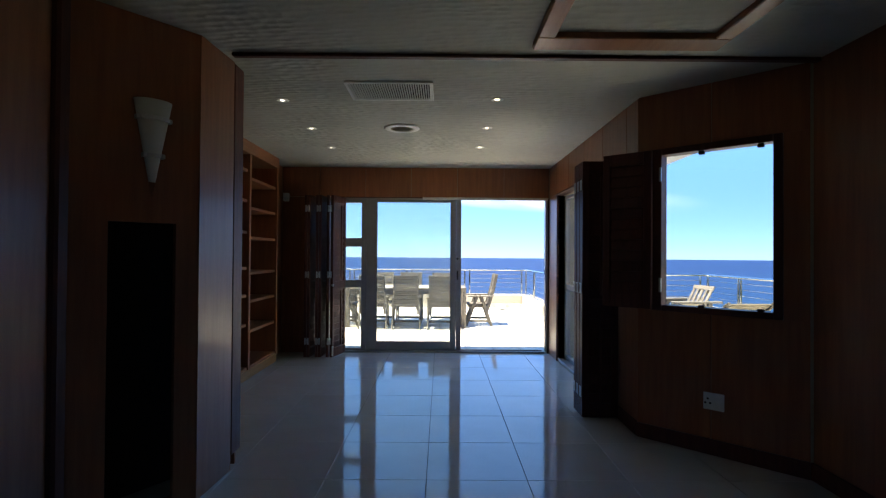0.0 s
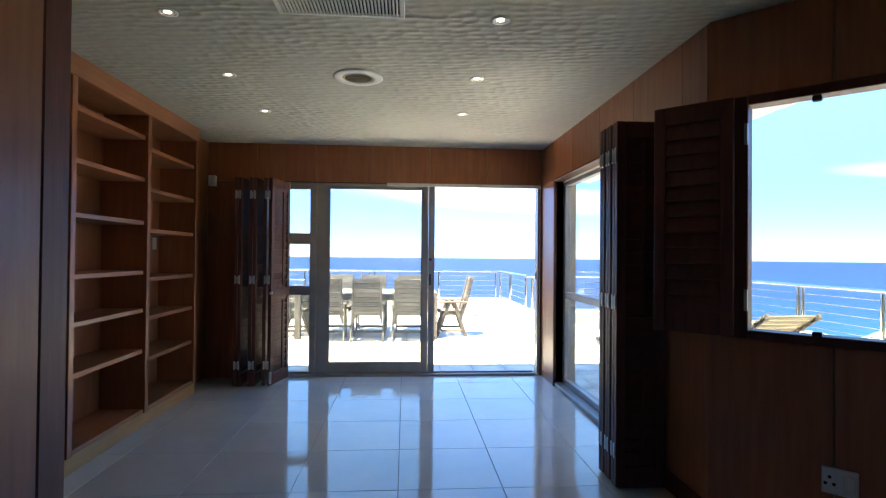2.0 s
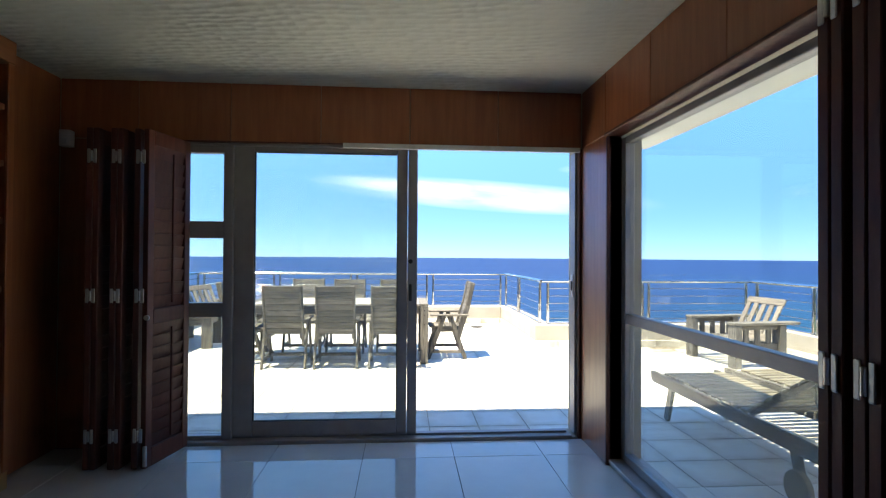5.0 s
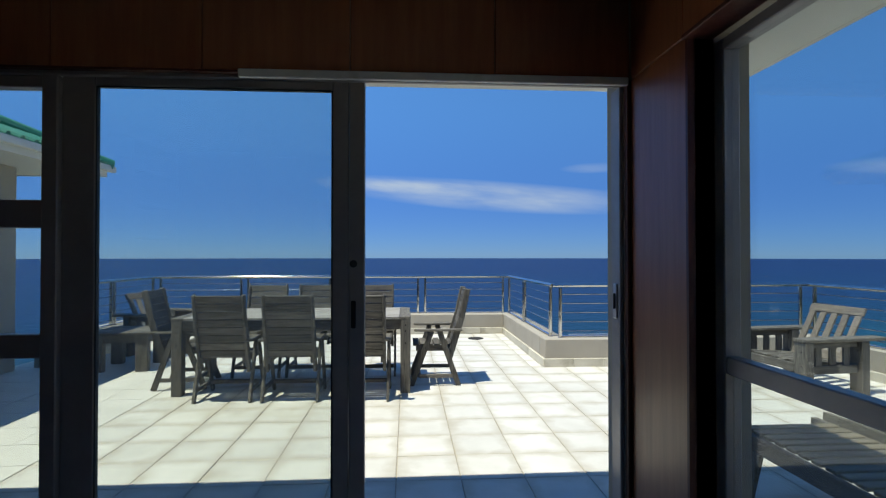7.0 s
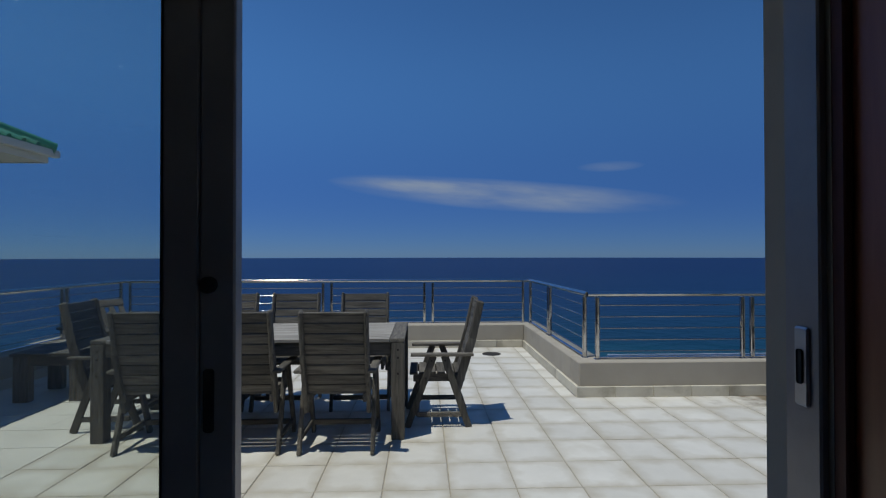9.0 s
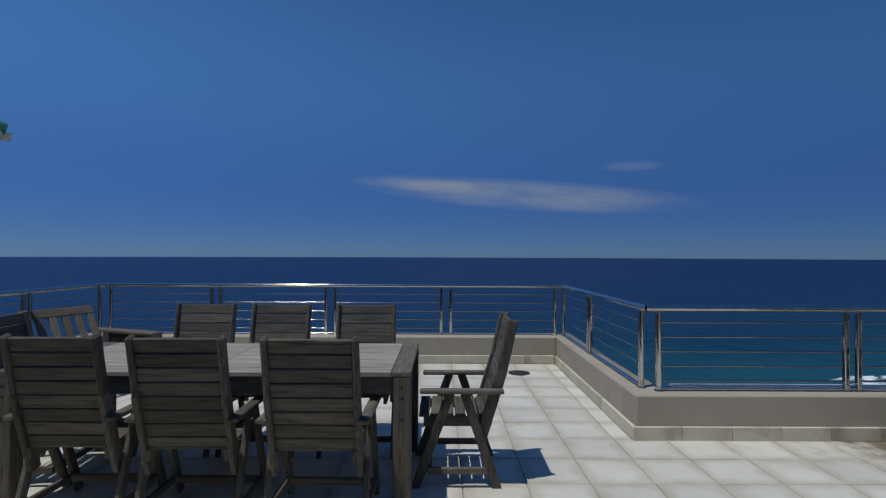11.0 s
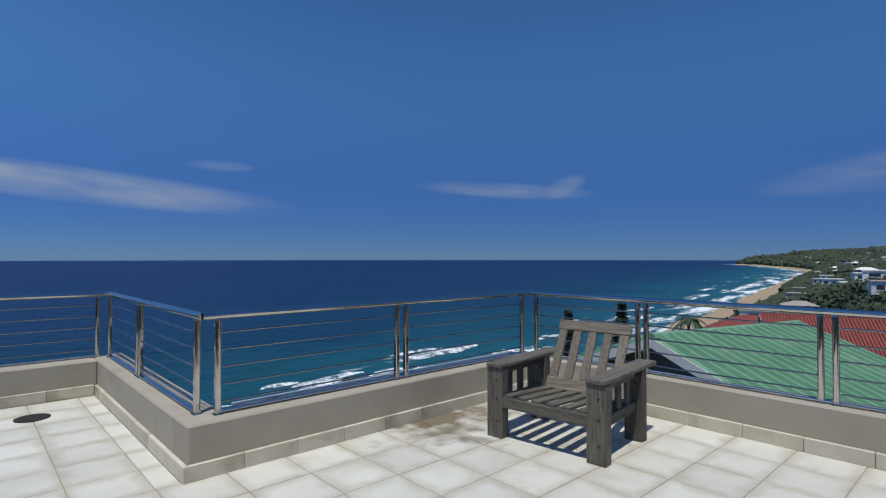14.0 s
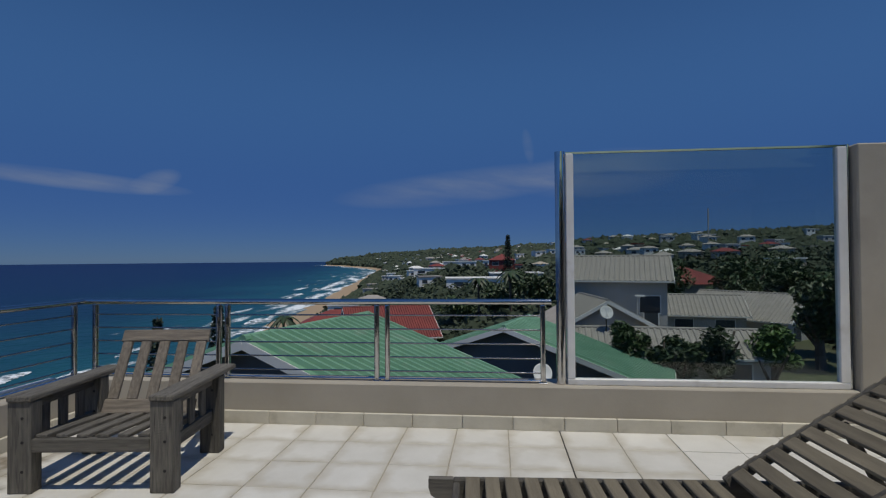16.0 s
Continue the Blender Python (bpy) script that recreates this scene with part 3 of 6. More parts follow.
structure("trim_2", box(-1.09, -1.03, 2.19, 2.27, 0.0, Z_CEIL - 0.004, 0.012), M_MAHOGANY, "dark wooden corner moulding", "trim")
lining("wall_lining", pose(-1.06, -2.6, 0, 0, 0, 90), (0.0, 0.8, 1.6, 2.4, 3.2, 4.0, 4.79), 0.0, Z_CEIL - 0.002, "brown wood veneer wall panels", M_VENEER)
structure("trim_3", box(-0.6, 2.8, 2.955, 3.0, Z_CEIL - 0.022, Z_CEIL - 0.002, 0.004), M_MAHOGANY, "dark ceiling strip where the rooms meet", "trim")
for k, (m, ln) in enumerate(((diag_m, 1.05), (pose(2.80, 3.03, 0, 0, 0, -90), 5.6), (pose(X_RIGHT, 4.31, 0, 0, 0, -90), 0.52))):
    bm = bmesh.new()
    add_box(bm, 0, ln, -0.015, 0.0, 0.0, 0.1, m)
    structure("baseboard_%d" % (k + 1), bm, M_MAHOGANY, "dark wooden baseboard", "baseboard")


# ---- the sliding door unit ----
def pane(parent, x0, x1, z0, z1, y, mat=M_GLASS_D):
    p = part("pane", box(x0, x1, y - 0.003, y + 0.003, z0, z1), mat, parent, "clear glass pane")
    p.visible_shadow = False
    return p


def bar(parent, name, x0, x1, y0, y1, z0, z1, mat=M_ALU, label=""):
    return part(name, box(x0, x1, y0, y1, z0, z1, 0.004), mat, parent, label)


door_1 = thing("door_1", "bronze-grey aluminium sliding door with a fixed side light, half open", "sliding door", kind="structure")
bar(door_1, "head", -1.04, 2.03, 6.985, 7.012, 2.04, 2.125)
bar(door_1, "sill", -1.04, 1.99, 6.955, 7.11, -0.006, 0.022)
bar(door_1, "sill_track", -0.42, 1.97, 7.02, 7.03, 0.022, 0.036)
bar(door_1, "jamb", 2.012, 2.03, 6.985, 7.085, 0.022, 2.04)
bar(door_1, "jamb", -1.04, -1.0, 6.985, 7.085, 0.022, 2.04)
bar(door_1, "mullion", -0.45, -0.385, 6.985, 7.085, 0.022, 2.04)
for z0, z1 in ((0.858, 0.957), (1.402, 1.519), (1.99, 2.04), (0.022, 0.05)):
    bar(door_1, "transom", -1.0, -0.45, 7.0, 7.06, z0, z1)
for z0, z1 in ((0.05, 0.858), (0.957, 1.402), (1.519, 1.99)):
    pane(door_1, -1.0, -0.45, z0, z1, 7.03)
bar(door_1, "leaf_stile", 0.742, 0.812, 7.013, 7.045, 0.036, 2.05)
bar(door_1, "meeting_stile", 0.8145, 0.882, 7.009, 7.05, 0.036, 2.05)
for x0, x1, z0, z1 in ((-0.25, -0.244, 0.135, 2.008), (0.736, 0.742, 0.135, 2.008), (-0.244, 0.736, 0.135, 0.141), (-0.244, 0.736, 2.002, 2.008)):
    bar(door_1, "gasket", x0, x1, 7.0145, 7.043, z0, z1, M_RUBBER, "black rubber glazing gasket")
bar(door_1, "leaf_stile", -0.385, -0.25, 7.013, 7.045, 0.036, 2.05)
bar(door_1, "leaf_rail", -0.25, 0.742, 7.013, 7.045, 0.036, 0.135)
bar(door_1, "leaf_rail", -0.25, 0.742, 7.013, 7.045, 2.008, 2.05)
pane(door_1, -0.25, 0.742, 0.135, 2.008, 7.029)
part("lock", lathe([(0.0, 0), (0.016, 0), (0.016, 0.012), (0.0, 0.014)], 14), M_BOLT, door_1, "small round lock").matrix_basis = pose(0.834, 7.009, 1.25, 90, 0, 0)
bar(door_1, "flush_handle", 0.824, 0.844, 7.004, 7.009, 0.97, 1.09, M_BOLT, "dark recessed pull handle")
strike = bar(door_1, "strike_plate", 2.005, 2.012, 7.01, 7.05, 1.0, 1.16, M_CHROME, "steel strike plate")
bar(door_1, "strike_slot", 2.0035, 2.005, 7.022, 7.038, 1.045, 1.115, M_BLACK)
structure("trim_4", box(0.364, 2.03, 6.925, 6.949, 2.03, 2.064, 0.003), M_WHITE_AL, "pale aluminium curtain track strip", "trim")
structure("trim_5", box(2.031, 2.048, 6.945, 7.0, 0.0, 2.06, 0.003), M_MAHOGANY, "dark wooden door jamb", "trim")
structure("trim_6", box(-1.05, 2.0, 6.952, 6.98, 2.056, 2.066), M_MAHOGANY, "dark wooden strip over the door", "trim")

# ---- the side window ----
window_1 = thing("window_1", "large bronze-grey aluminium side window with a low transom", "window", kind="structure")


def wbar(parent, name, x0, x1, y0, y1, z0, z1, mat=M_ALU):
    return part(name, box(x0, x1, y0, y1, z0, z1, 0.004), mat, parent)


wbar(window_1, "window_frame", 2.14, 2.20, 6.415, 6.468, 0.04, 2.03)
wbar(window_1, "window_frame", 2.14, 2.20, 4.36, 4.42, 0.04, 2.03)
wbar(window_1, "window_frame", 2.14, 2.20, 4.42, 6.415, 1.99, 2.03)
wbar(window_1, "window_frame", 2.14, 2.20, 4.42, 6.415, 0.04, 0.09)
wbar(window_1, "transom", 2.145, 2.195, 4.42, 6.415, 0.885, 0.945)
for z0, z1 in ((0.09, 0.885), (0.945, 1.99)):
    p = part("pane", box(2.167, 2.173, 4.42, 6.415, z0, z1), M_GLASS_D if z0 < 0.5 else M_GLASS, window_1, "clear glass pane")
    p.visible_shadow = False
wbar(window_1, "window_sill", 2.06, 2.28, 4.36, 6.468, 0.015, 0.04)
structure("trim_7", box(2.045, 2.14, 6.47, 6.485, 0.0, 2.066), M_MAHOGANY, "dark wooden window reveal", "trim")
structure("trim_8", box(2.03, 2.14, 4.36, 6.485, 2.046, 2.064, 0.003), M_MAHOGANY, "dark wooden window head trim", "trim")

# ---- the angled window ----
window_2 = thing("window_2", "square window in a dark wooden frame, swung open", "window", kind="structure")
window_2.matrix_basis = diag_m
for nm, x0, x1, z0, z1 in (("window_frame", 0.10, 0.175, 0.92, 2.06), ("window_frame", 0.86, 0.91, 0.92, 2.06), ("window_frame", 0.175, 0.86, 2.015, 2.06), ("window_sill", 0.175, 0.86, 0.92, 0.96)):
    part(nm, box(x0, x1, -0.012, 0.086, z0, z1, 0.004), M_MAHOGANY, window_2)
for x, z in ((0.44, 0.965), (0.79, 0.965), (0.44, 2.0), (0.79, 2.0)):
    part("catch", box(x - 0.018, x + 0.018, -0.01, 0.02, z - 0.012, z + 0.012, 0.003), M_BOLT, window_2, "small dark catch")
for z in (1.1, 1.88):
    part("hinge", box(0.16, 0.175, -0.02, 0.0, z - 0.05, z + 0.05, 0.002), M_CHROME, window_2, "steel hinge")
p = part("pane", box(0.175, 0.86, 0.058, 0.062, 0.96, 2.015), M_GLASS, window_2)
p.visible_shadow = False


# ---- shutters ----
def louvre_panel(parent, w, h, m, material=M_MAHOGANY, mid=0.9):
    """One shutter leaf in its own plane: x across, z up, with tilted slats and a tilt rod; made as parts of parent."""
    def put(name, bm):
        bmesh.ops.transform(bm, matrix=m, verts=bm.verts[:])
        return part(name, bm, material, parent)
    t, s = 0.034, 0.055
    put("stile", box(0, s, -t / 2, t / 2, 0, h, 0.003))
    put("stile", box(w - s, w, -t / 2, t / 2, 0, h, 0.003))
    rails = ((0.0, 0.11), (h - 0.09, h)) + (((mid - 0.045, mid + 0.045),) if mid else ())
    for a, b in rails:
        put("rail", box(s, w - s, -t / 2, t / 2, a, b, 0.003))
    edges = [0.11] + ([mid - 0.045, mid + 0.045] if mid else []) + [h - 0.09]
    for a, b in zip(edges[::2], edges[1::2]):
        n = max(2, round((b - a) / 0.075))
        for k in range(n):
            z = a + (k + 0.5) * (b - a) / n
            bm = bmesh.new()
            add_box(bm, s, w - s, -0.042, 0.042, -0.004, 0.004, pose(0, 0, z, -76, 0, 0))
            put("slat", bm)
        put("tilt_rod", box(w / 2 - 0.008, w / 2 + 0.008, -0.045, -0.031, a + 0.03, b - 0.03, 0.003))


def hinge(parent, at, m):
    for dx in (-0.018, 0.018):
        bm = box(dx - 0.009, dx + 0.009, -0.004, 0.0, -0.042, 0.042, 0.003)
        bmesh.ops.transform(bm, matrix=m @ pose(*at), verts=bm.verts[:])
        part("hinge", bm, M_CHROME, parent, "steel hinge plate")
    bm = tube((0, -0.004, -0.03), (0, -0.004, 0.03), 0.006, 8)
    bmesh.ops.transform(bm, matrix=m @ pose(*at), verts=bm.verts[:])
    part("hinge_pin", bm, M_CHROME, parent)


shut_l = thing("folding_shutter", "folded stack of dark mahogany louvred shutters by the door", "shutter", "folding shutters", (0, 0, 0.012))
for k, x in enumerate((-1.079, -1.041, -0.939, -0.901, -0.803, -0.752)):
    lean = 13 if k == 5 else (3 if k % 2 else -3)
    louvre_panel(shut_l, 0.40, 2.03, pose(x, 6.54, 0, 0, 0, 90 - lean))
for x in (-1.06, -0.92, -0.78):
    for z in (0.2, 1.03, 1.86):
        hinge(shut_l, (x, 6.535, z), Matrix())
part("bolt", box(-0.745, -0.722, 6.518, 6.53, 0.02, 0.14, 0.003), M_CHROME, shut_l, "steel foot bolt")
part("latch", lathe([(0.0, 0), (0.016, 0), (0.016, 0.01), (0.0, 0.012)], 14), M_CHROME, shut_l, "small round latch").matrix_basis = pose(-0.735, 6.535, 0.9, 90, 0, 0)
shut_r = thing("folding_shutter", "folded stack of dark mahogany louvred shutters by the side window", "shutter", "folding shutters", (0, 0, 0.012))
for k, y in enumerate((4.18, 4.218, 4.275, 4.313, 4.37, 4.408)):
    louvre_panel(shut_r, 0.29, 2.05, pose(1.745, y, 0, 0, 0, 0.5 if k % 2 else -0.5))
for y in (4.199, 4.294, 4.389):
    for z in (0.2, 1.03, 1.86):
        hinge(shut_r, (0, 0, z), pose(1.742, y, 0, 0, 0, -90))
shut_w = thing("window_shutter", "dark louvred shutter leaf swung back beside the angled window", "shutter", "", (2.10, 3.655, 0.93), 137)
louvre_panel(shut_w, 0.36, 1.12, pose(0, 0, 0), mid=0)

# ---- bookcase ----
bookcase = thing("bookcase", "tall built-in reddish wood bookcase with empty shelves", "bookcase", "", (0, 0, 0))
BX0, BX1, BB = -1.38, -1.70, (3.6, 4.5, 5.41, 6.33)
part("back", box(BX1 - 0.015, BX1, BB[0], BB[-1], 0.0, Z_CEIL - 0.004), M_VENEER, bookcase)
for y in BB:
    part("upright", box(BX1, BX0, y - 0.018, y + 0.018, 0.10, 2.33, 0.003), M_VENEER, bookcase)
for k, (a, b) in enumerate(zip(BB, BB[1:])):
    part("face_frame", box(BX0, BX0 + 0.014, a - 0.025, a + 0.025, 0.1, 2.33, 0.003), M_VENEER, bookcase)
    zs = (2.16, 1.845, 1.52, 1.15, 0.865, 0.56) if k == 1 else (2.09, 1.78, 1.467, 1.093, 0.796, 0.482)
    for z in zs:
        part("shelf", box(BX1, BX0 - 0.012, a + 0.018, b - 0.018, z - 0.016, z + 0.016, 0.003), M_VENEER_H, bookcase)
    part("bottom_shelf", box(BX1, BX0, a + 0.018, b - 0.018, 0.10, 0.13, 0.003), M_VENEER_H, bookcase)
part("face_frame", box(BX0, BX0 + 0.014, BB[-1] - 0.03, BB[-1] + 0.018, 0.1, 2.33, 0.003), M_VENEER, bookcase)
part("cornice", box(BX1, BX0 + 0.02, BB[0], BB[-1] + 0.018, 2.33, Z_CEIL - 0.004, 0.004), M_VENEER_H, bookcase)
part("plinth", box(BX1, BX0 + 0.004, BB[0], BB[-1] + 0.018, 0.0, 0.10, 0.003), M_PINE, bookcase, "paler wooden plinth")
switch = thing("light_switch", "white light switch plate on the bookcase back", "light switch", "", (-1.699, 6.22, 1.38))
part("plate", box(0, 0.008, -0.035, 0.035, -0.055, 0.055, 0.003), M_WHITE, switch)
part("rocker", box(0.008, 0.012, -0.012, 0.012, -0.02, 0.02, 0.002), M_WHITE, switch)
sensor = thing("motion_sensor", "small white alarm sensor high on the wall", "alarm sensor", "", (-1.44, 6.95, 2.05))
part("housing", box(-0.035, 0.035, -0.06, 0.0, -0.055, 0.055, 0.012, 3), M_WHITE, sensor)
part("lens", box(-0.02, 0.02, -0.064, -0.06, -0.04, 0.0, 0.002), M_FROST, sensor)

# ---- ceiling fittings ----
vent = thing("ceiling_vent", "white slatted air vent in the ceiling", "air vent", "", (0.25, 3.65, Z_CEIL))
for x0, x1, y0, y1 in ((-0.30, 0.30, -0.2, -0.175), (-0.30, 0.30, 0.175, 0.2), (-0.30, -0.275, -0.175, 0.175), (0.275, 0.30, -0.175, 0.175)):
    part("frame", box(x0, x1, y0, y1, -0.014, 0.0, 0.003), M_WHITE, vent)
part("backing", box(-0.275, 0.275, -0.175, 0.175, -0.0035, -0.001), M_BLACK, vent)
for k in range(33):
    x = -0.264 + k * 0.528 / 32
    part("slat", box(-0.0022, 0.0022, -0.175, 0.175, -0.007, 0.007, 0, 1, pose(x, 0, -0.0115, 0, 18, 0)), M_WHITE, vent)
spk = thing("ceiling_diffuser", "round white ceiling air diffuser with inner rings", "air vent", "", (0.245, 4.753, Z_CEIL))
part("rim", hoop([(0.104, -0.002), (0.16, -0.002), (0.162, -0.007), (0.15, -0.012), (0.112, -0.014), (0.104, -0.01)], 40), M_WHITE, spk, smooth=True)
part("throat", lathe([(0.106, -0.004), (0.106, -0.001)], 28), M_PAINT_B, spk, "beige throat")
part("deflector", hoop([(0.084, -0.006), (0.104, -0.004), (0.104, -0.009), (0.088, -0.012)], 32), M_SKIRT, spk, "beige inner deflector ring", True)
for k in range(9):
    y = -0.066 + k * 0.0165
    half = math.sqrt(0.086 ** 2 - y * y)
    part("vane", box(-half, half, -0.005, 0.005, -0.0012, 0.0012, 0, 1, pose(0, y, -0.010, 38, 0, 0)), M_SKIRT, spk)
down = thing("downlight", "small round recessed ceiling downlight", "ceiling light", "downlights")
part("trim_ring", hoop([(0.03, -0.002), (0.048, -0.002), (0.048, -0.006), (0.033, -0.009), (0.03, -0.004)], 24), M_WHITE, down, smooth=True)
part("reflector", hoop([(0.017, -0.003), (0.03, -0.005), (0.03, -0.002), (0.017, -0.001)], 24), M_CHROME, down, "grey metal reflector", True)
part("bulb", lathe([(0.0, -0.0045), (0.012, -0.0045), (0.018, -0.003), (0.018, -0.001), (0.0, -0.001)], 20), M_LAMP, down, "lit bulb")
spots = [(1.02, 3.84), (1.02, 4.71), (1.02, 5.58), (-0.59, 3.90), (-0.59, 4.785), (-0.585, 5.65)]
down.matrix_basis = pose(*spots[0], Z_CEIL)
for x, y in spots[1:]:
    copy_thing(down, pose(x, y, Z_CEIL))
hatch = thing("ceiling_hatch", "square ceiling hatch framed in reddish wood", "ceiling hatch", "", (0, 0, Z_CEIL))
for x0, x1, y0, y1 in ((1.10, 2.10, 2.62, 2.78), (1.10, 2.10, 1.60, 1.76), (1.10, 1.19, 1.76, 2.62), (2.01, 2.10, 1.76, 2.62)):
    part("frame", box(x0, x1, y0, y1, -0.045, -0.001, 0.006), M_VENEER_H, hatch)
part("lid", box(1.19, 2.01, 1.76, 2.62, -0.012, -0.001), M_CEIL, hatch, "off-white hatch board")

# ---- wall light and socket ----
sconce = thing("wall_light", "frosted glass cone wall light with steel bands, unlit", "wall light")
sconce.matrix_basis = pier_m @ pose(0.24, 0.0, 2.05, 0, 0, 0)


def half_cone(r0, z0, r1, z1, thick=0.0, n=14):
    bm = bmesh.new()
    rows = []
    for r, z in ((r0, z0), (r1, z1)):
        rows.append([bm.verts.new((r * math.cos(math.pi * k / n), 0.7 * r * math.sin(math.pi * k / n) + 0.002, z)) for k in range(n + 1)])
    for k in range(n):
        bm.faces.new((rows[0][k], rows[0][k + 1], rows[1][k + 1], rows[1][k]))
    for r in rows:
        bm.faces.new(r)
    bm.faces.new((rows[0][0], rows[1][0], rows[1][-1], rows[0][-1]))
    bmesh.ops.recalc_face_normals(bm, faces=bm.faces[:])
    return bm


part("shade", half_cone(0.09, 0.0, 0.016, -0.40), M_FROST, sconce, "frosted white glass shade", True)
part("tip", half_cone(0.016, -0.40, 0.003, -0.47), M_GLASS, sconce, "clear glass tip")
part("bowl", half_cone(0.055, -0.07, 0.03, -0.20), M_WHITE_AL, sconce, "lamp bowl behind the glass", True)
for z, r in ((-0.09, 0.076), (-0.27, 0.043)):
    for k in (-1, 1):
        part("clip", box(k * r - 0.009, k * r + 0.009, 0.0, 0.03, z - 0.011, z + 0.011, 0.003), M_CHROME, sconce, "small steel clip")
for z, r in ((-0.09, 0.076), (-0.27, 0.043)):
    part("band", half_cone(r + 0.006, z + 0.009, r + 0.003, z - 0.009), M_CHROME, sconce, "narrow steel band")
socket = thing("power_socket", "white double power socket with a switch on the wall", "power socket")
socket.matrix_basis = diag_m @ pose(0.52, 0.0, 0.35)
part("plate", box(-0.064, 0.064, -0.012, 0.0, -0.056, 0.056, 0.004), M_WHITE, socket)
part("rocker", box(0.014, 0.054, -0.018, -0.012, -0.036, 0.036, 0.003), M_WHITE, socket)
for x, z in ((-0.035, 0.016), (-0.05, -0.012), (-0.02, -0.012)):
    part("hole", lathe([(0.0, 0), (0.007, 0), (0.007, 0.002), (0.0, 0.002)], 10), M_BLACK, socket).matrix_basis = pose(x, -0.0122, z, 90, 0, 0)

# ---- terrace: slab, parapets, screen, neighbouring wing ----
TX, TY = 1.0, 7.94
terrace = structure("terrace_floor", prism([(-3.62, 7.17), (2.29, 7.17), (2.29, 3.9), (3.05, 3.1), (3.05, 1.5), (6.5, 1.5), (6.5, 11.4), (3.0, 11.4), (3.0, 14.4), (-3.62, 14.4)], -0.5, Z_OUT - 0.006),
                    M_TGROUT, "sunlit cream stone terrace tiles with sandy joints", "floor")
structure("trim_9", box(-1.04, 2.0, 7.11, 7.17, -0.3, -0.012, 0.004), M_SKIRT, "stone door threshold", "trim")
structure("parapet_1", box(2.77, 6.4, 11.13, 11.42, -0.5, CAP_Z, 0.012), M_TAUPE, "low taupe plastered parapet", "parapet")
structure("parapet_2", box(2.77, 3.06, 11.42, 14.35, -0.5, CAP_Z, 0.012), M_TAUPE, "low taupe plastered parapet", "parapet")
structure("parapet_3", box(-3.5, 2.77, 13.98, 14.35, -0.5, CAP_Z, 0.012), M_TAUPE, "low taupe plastered parapet", "parapet")
structure("parapet_4", box(-3.5, -3.13, 11.5, 13.98, -0.5, CAP_Z, 0.012), M_TAUPE, "low taupe plastered parapet", "parapet")
structure("parapet_5", box(6.19, 6.48, 4.92, 11.13, -0.5, CAP_Z, 0.012), M_TAUPE, "low taupe plastered parapet", "parapet")
structure("wall_terrace", box(6.19, 6.48, 1.5, 4.92, -0.5, 2.11, 0.01), M_TAUPE, "tall taupe plastered terrace wall", "wall")
structure("wall_terrace_2", box(3.05, 6.19, 1.3, 1.5, -0.5, 2.11, 0.01), M_TAUPE, "taupe plastered terrace end wall", "wall")
house_wing = thing("house_wing", "taupe plastered house wing with green tiled eaves", "house", kind="structure")
part("wall", box(-8.5, -3.62, 7.0, 11.36, -0.5, 2.37), M_TAUPE, house_wing)
part("soffit", box(-8.8, -2.98, 6.9, 12.02, 2.345, 2.385), M_SOFFIT, house_wing, "white eaves soffit")
part("fascia", box(-2.98, -2.95, 6.9, 12.05, 2.335, 2.475, 0.004), M_SOFFIT, house_wing, "white fascia board")
part("fascia", box(-8.8, -2.98, 12.02, 12.05, 2.335, 2.475, 0.004), M_SOFFIT, house_wing, "white fascia board")
gut = box(-2.948, -2.87, 6.9, 12.13, 2.405, 2.485, 0.02, 2)
part("gutter", gut, M_SOFFIT, house_wing, "white gutter")


def hip_roof(parent, x0, x1, y0, y1, z, rise, mat, name="roof"):
    bm = bmesh.new()
    w, d = x1 - x0, y1 - y0
    h = min(w, d) / 2
    if w > d:
        ridge = [(x0 + h, (y0 + y1) / 2), (x1 - h, (y0 + y1) / 2)]
    else:
        ridge = [((x0 + x1) / 2, y0 + h), ((x0 + x1) / 2, y1 - h)]
    c = [bm.verts.new((x, y, z)) for x, y in ((x0, y0), (x1, y0), (x1, y1), (x0, y1))]
    r = [bm.verts.new((x, y, z + rise)) for x, y in ridge]
    if w > d:
        fs = ((c[0], c[1], r[1], r[0]), (c[1], c[2], r[1]), (c[2], c[3], r[0], r[1]), (c[3], c[0], r[0]))
    else:
        fs = ((c[0], c[1], r[0]), (c[1], c[2], r[1], r[0]), (c[2], c[3], r[1]), (c[3], c[0], r[0], r[1]))
    for f in fs:
        bm.faces.new(f)
    bm.faces.new(c[::-1])
    return part(name, bm, mat, parent)


hip_roof(house_wing, -8.9, -2.90, 6.8, 12.09, 2.482, 1.2, M_GREENTILE)
bm = bmesh.new()
for k in range(26):
    tube((-2.89, 7.0 + k * 0.2, 2.495), (-3.38, 7.0 + k * 0.2, 2.70), 0.034, 8, bm)
part("eave_tiles", bm, M_GREENTILE, house_wing, "row of rounded green eave tiles")
tube_bm = tube((-2.9, 12.07, 2.49), (-5.0, 9.6, 3.45), 0.08, 10)
part("hip_ridge", tube_bm, M_GREENTILE, house_wing)
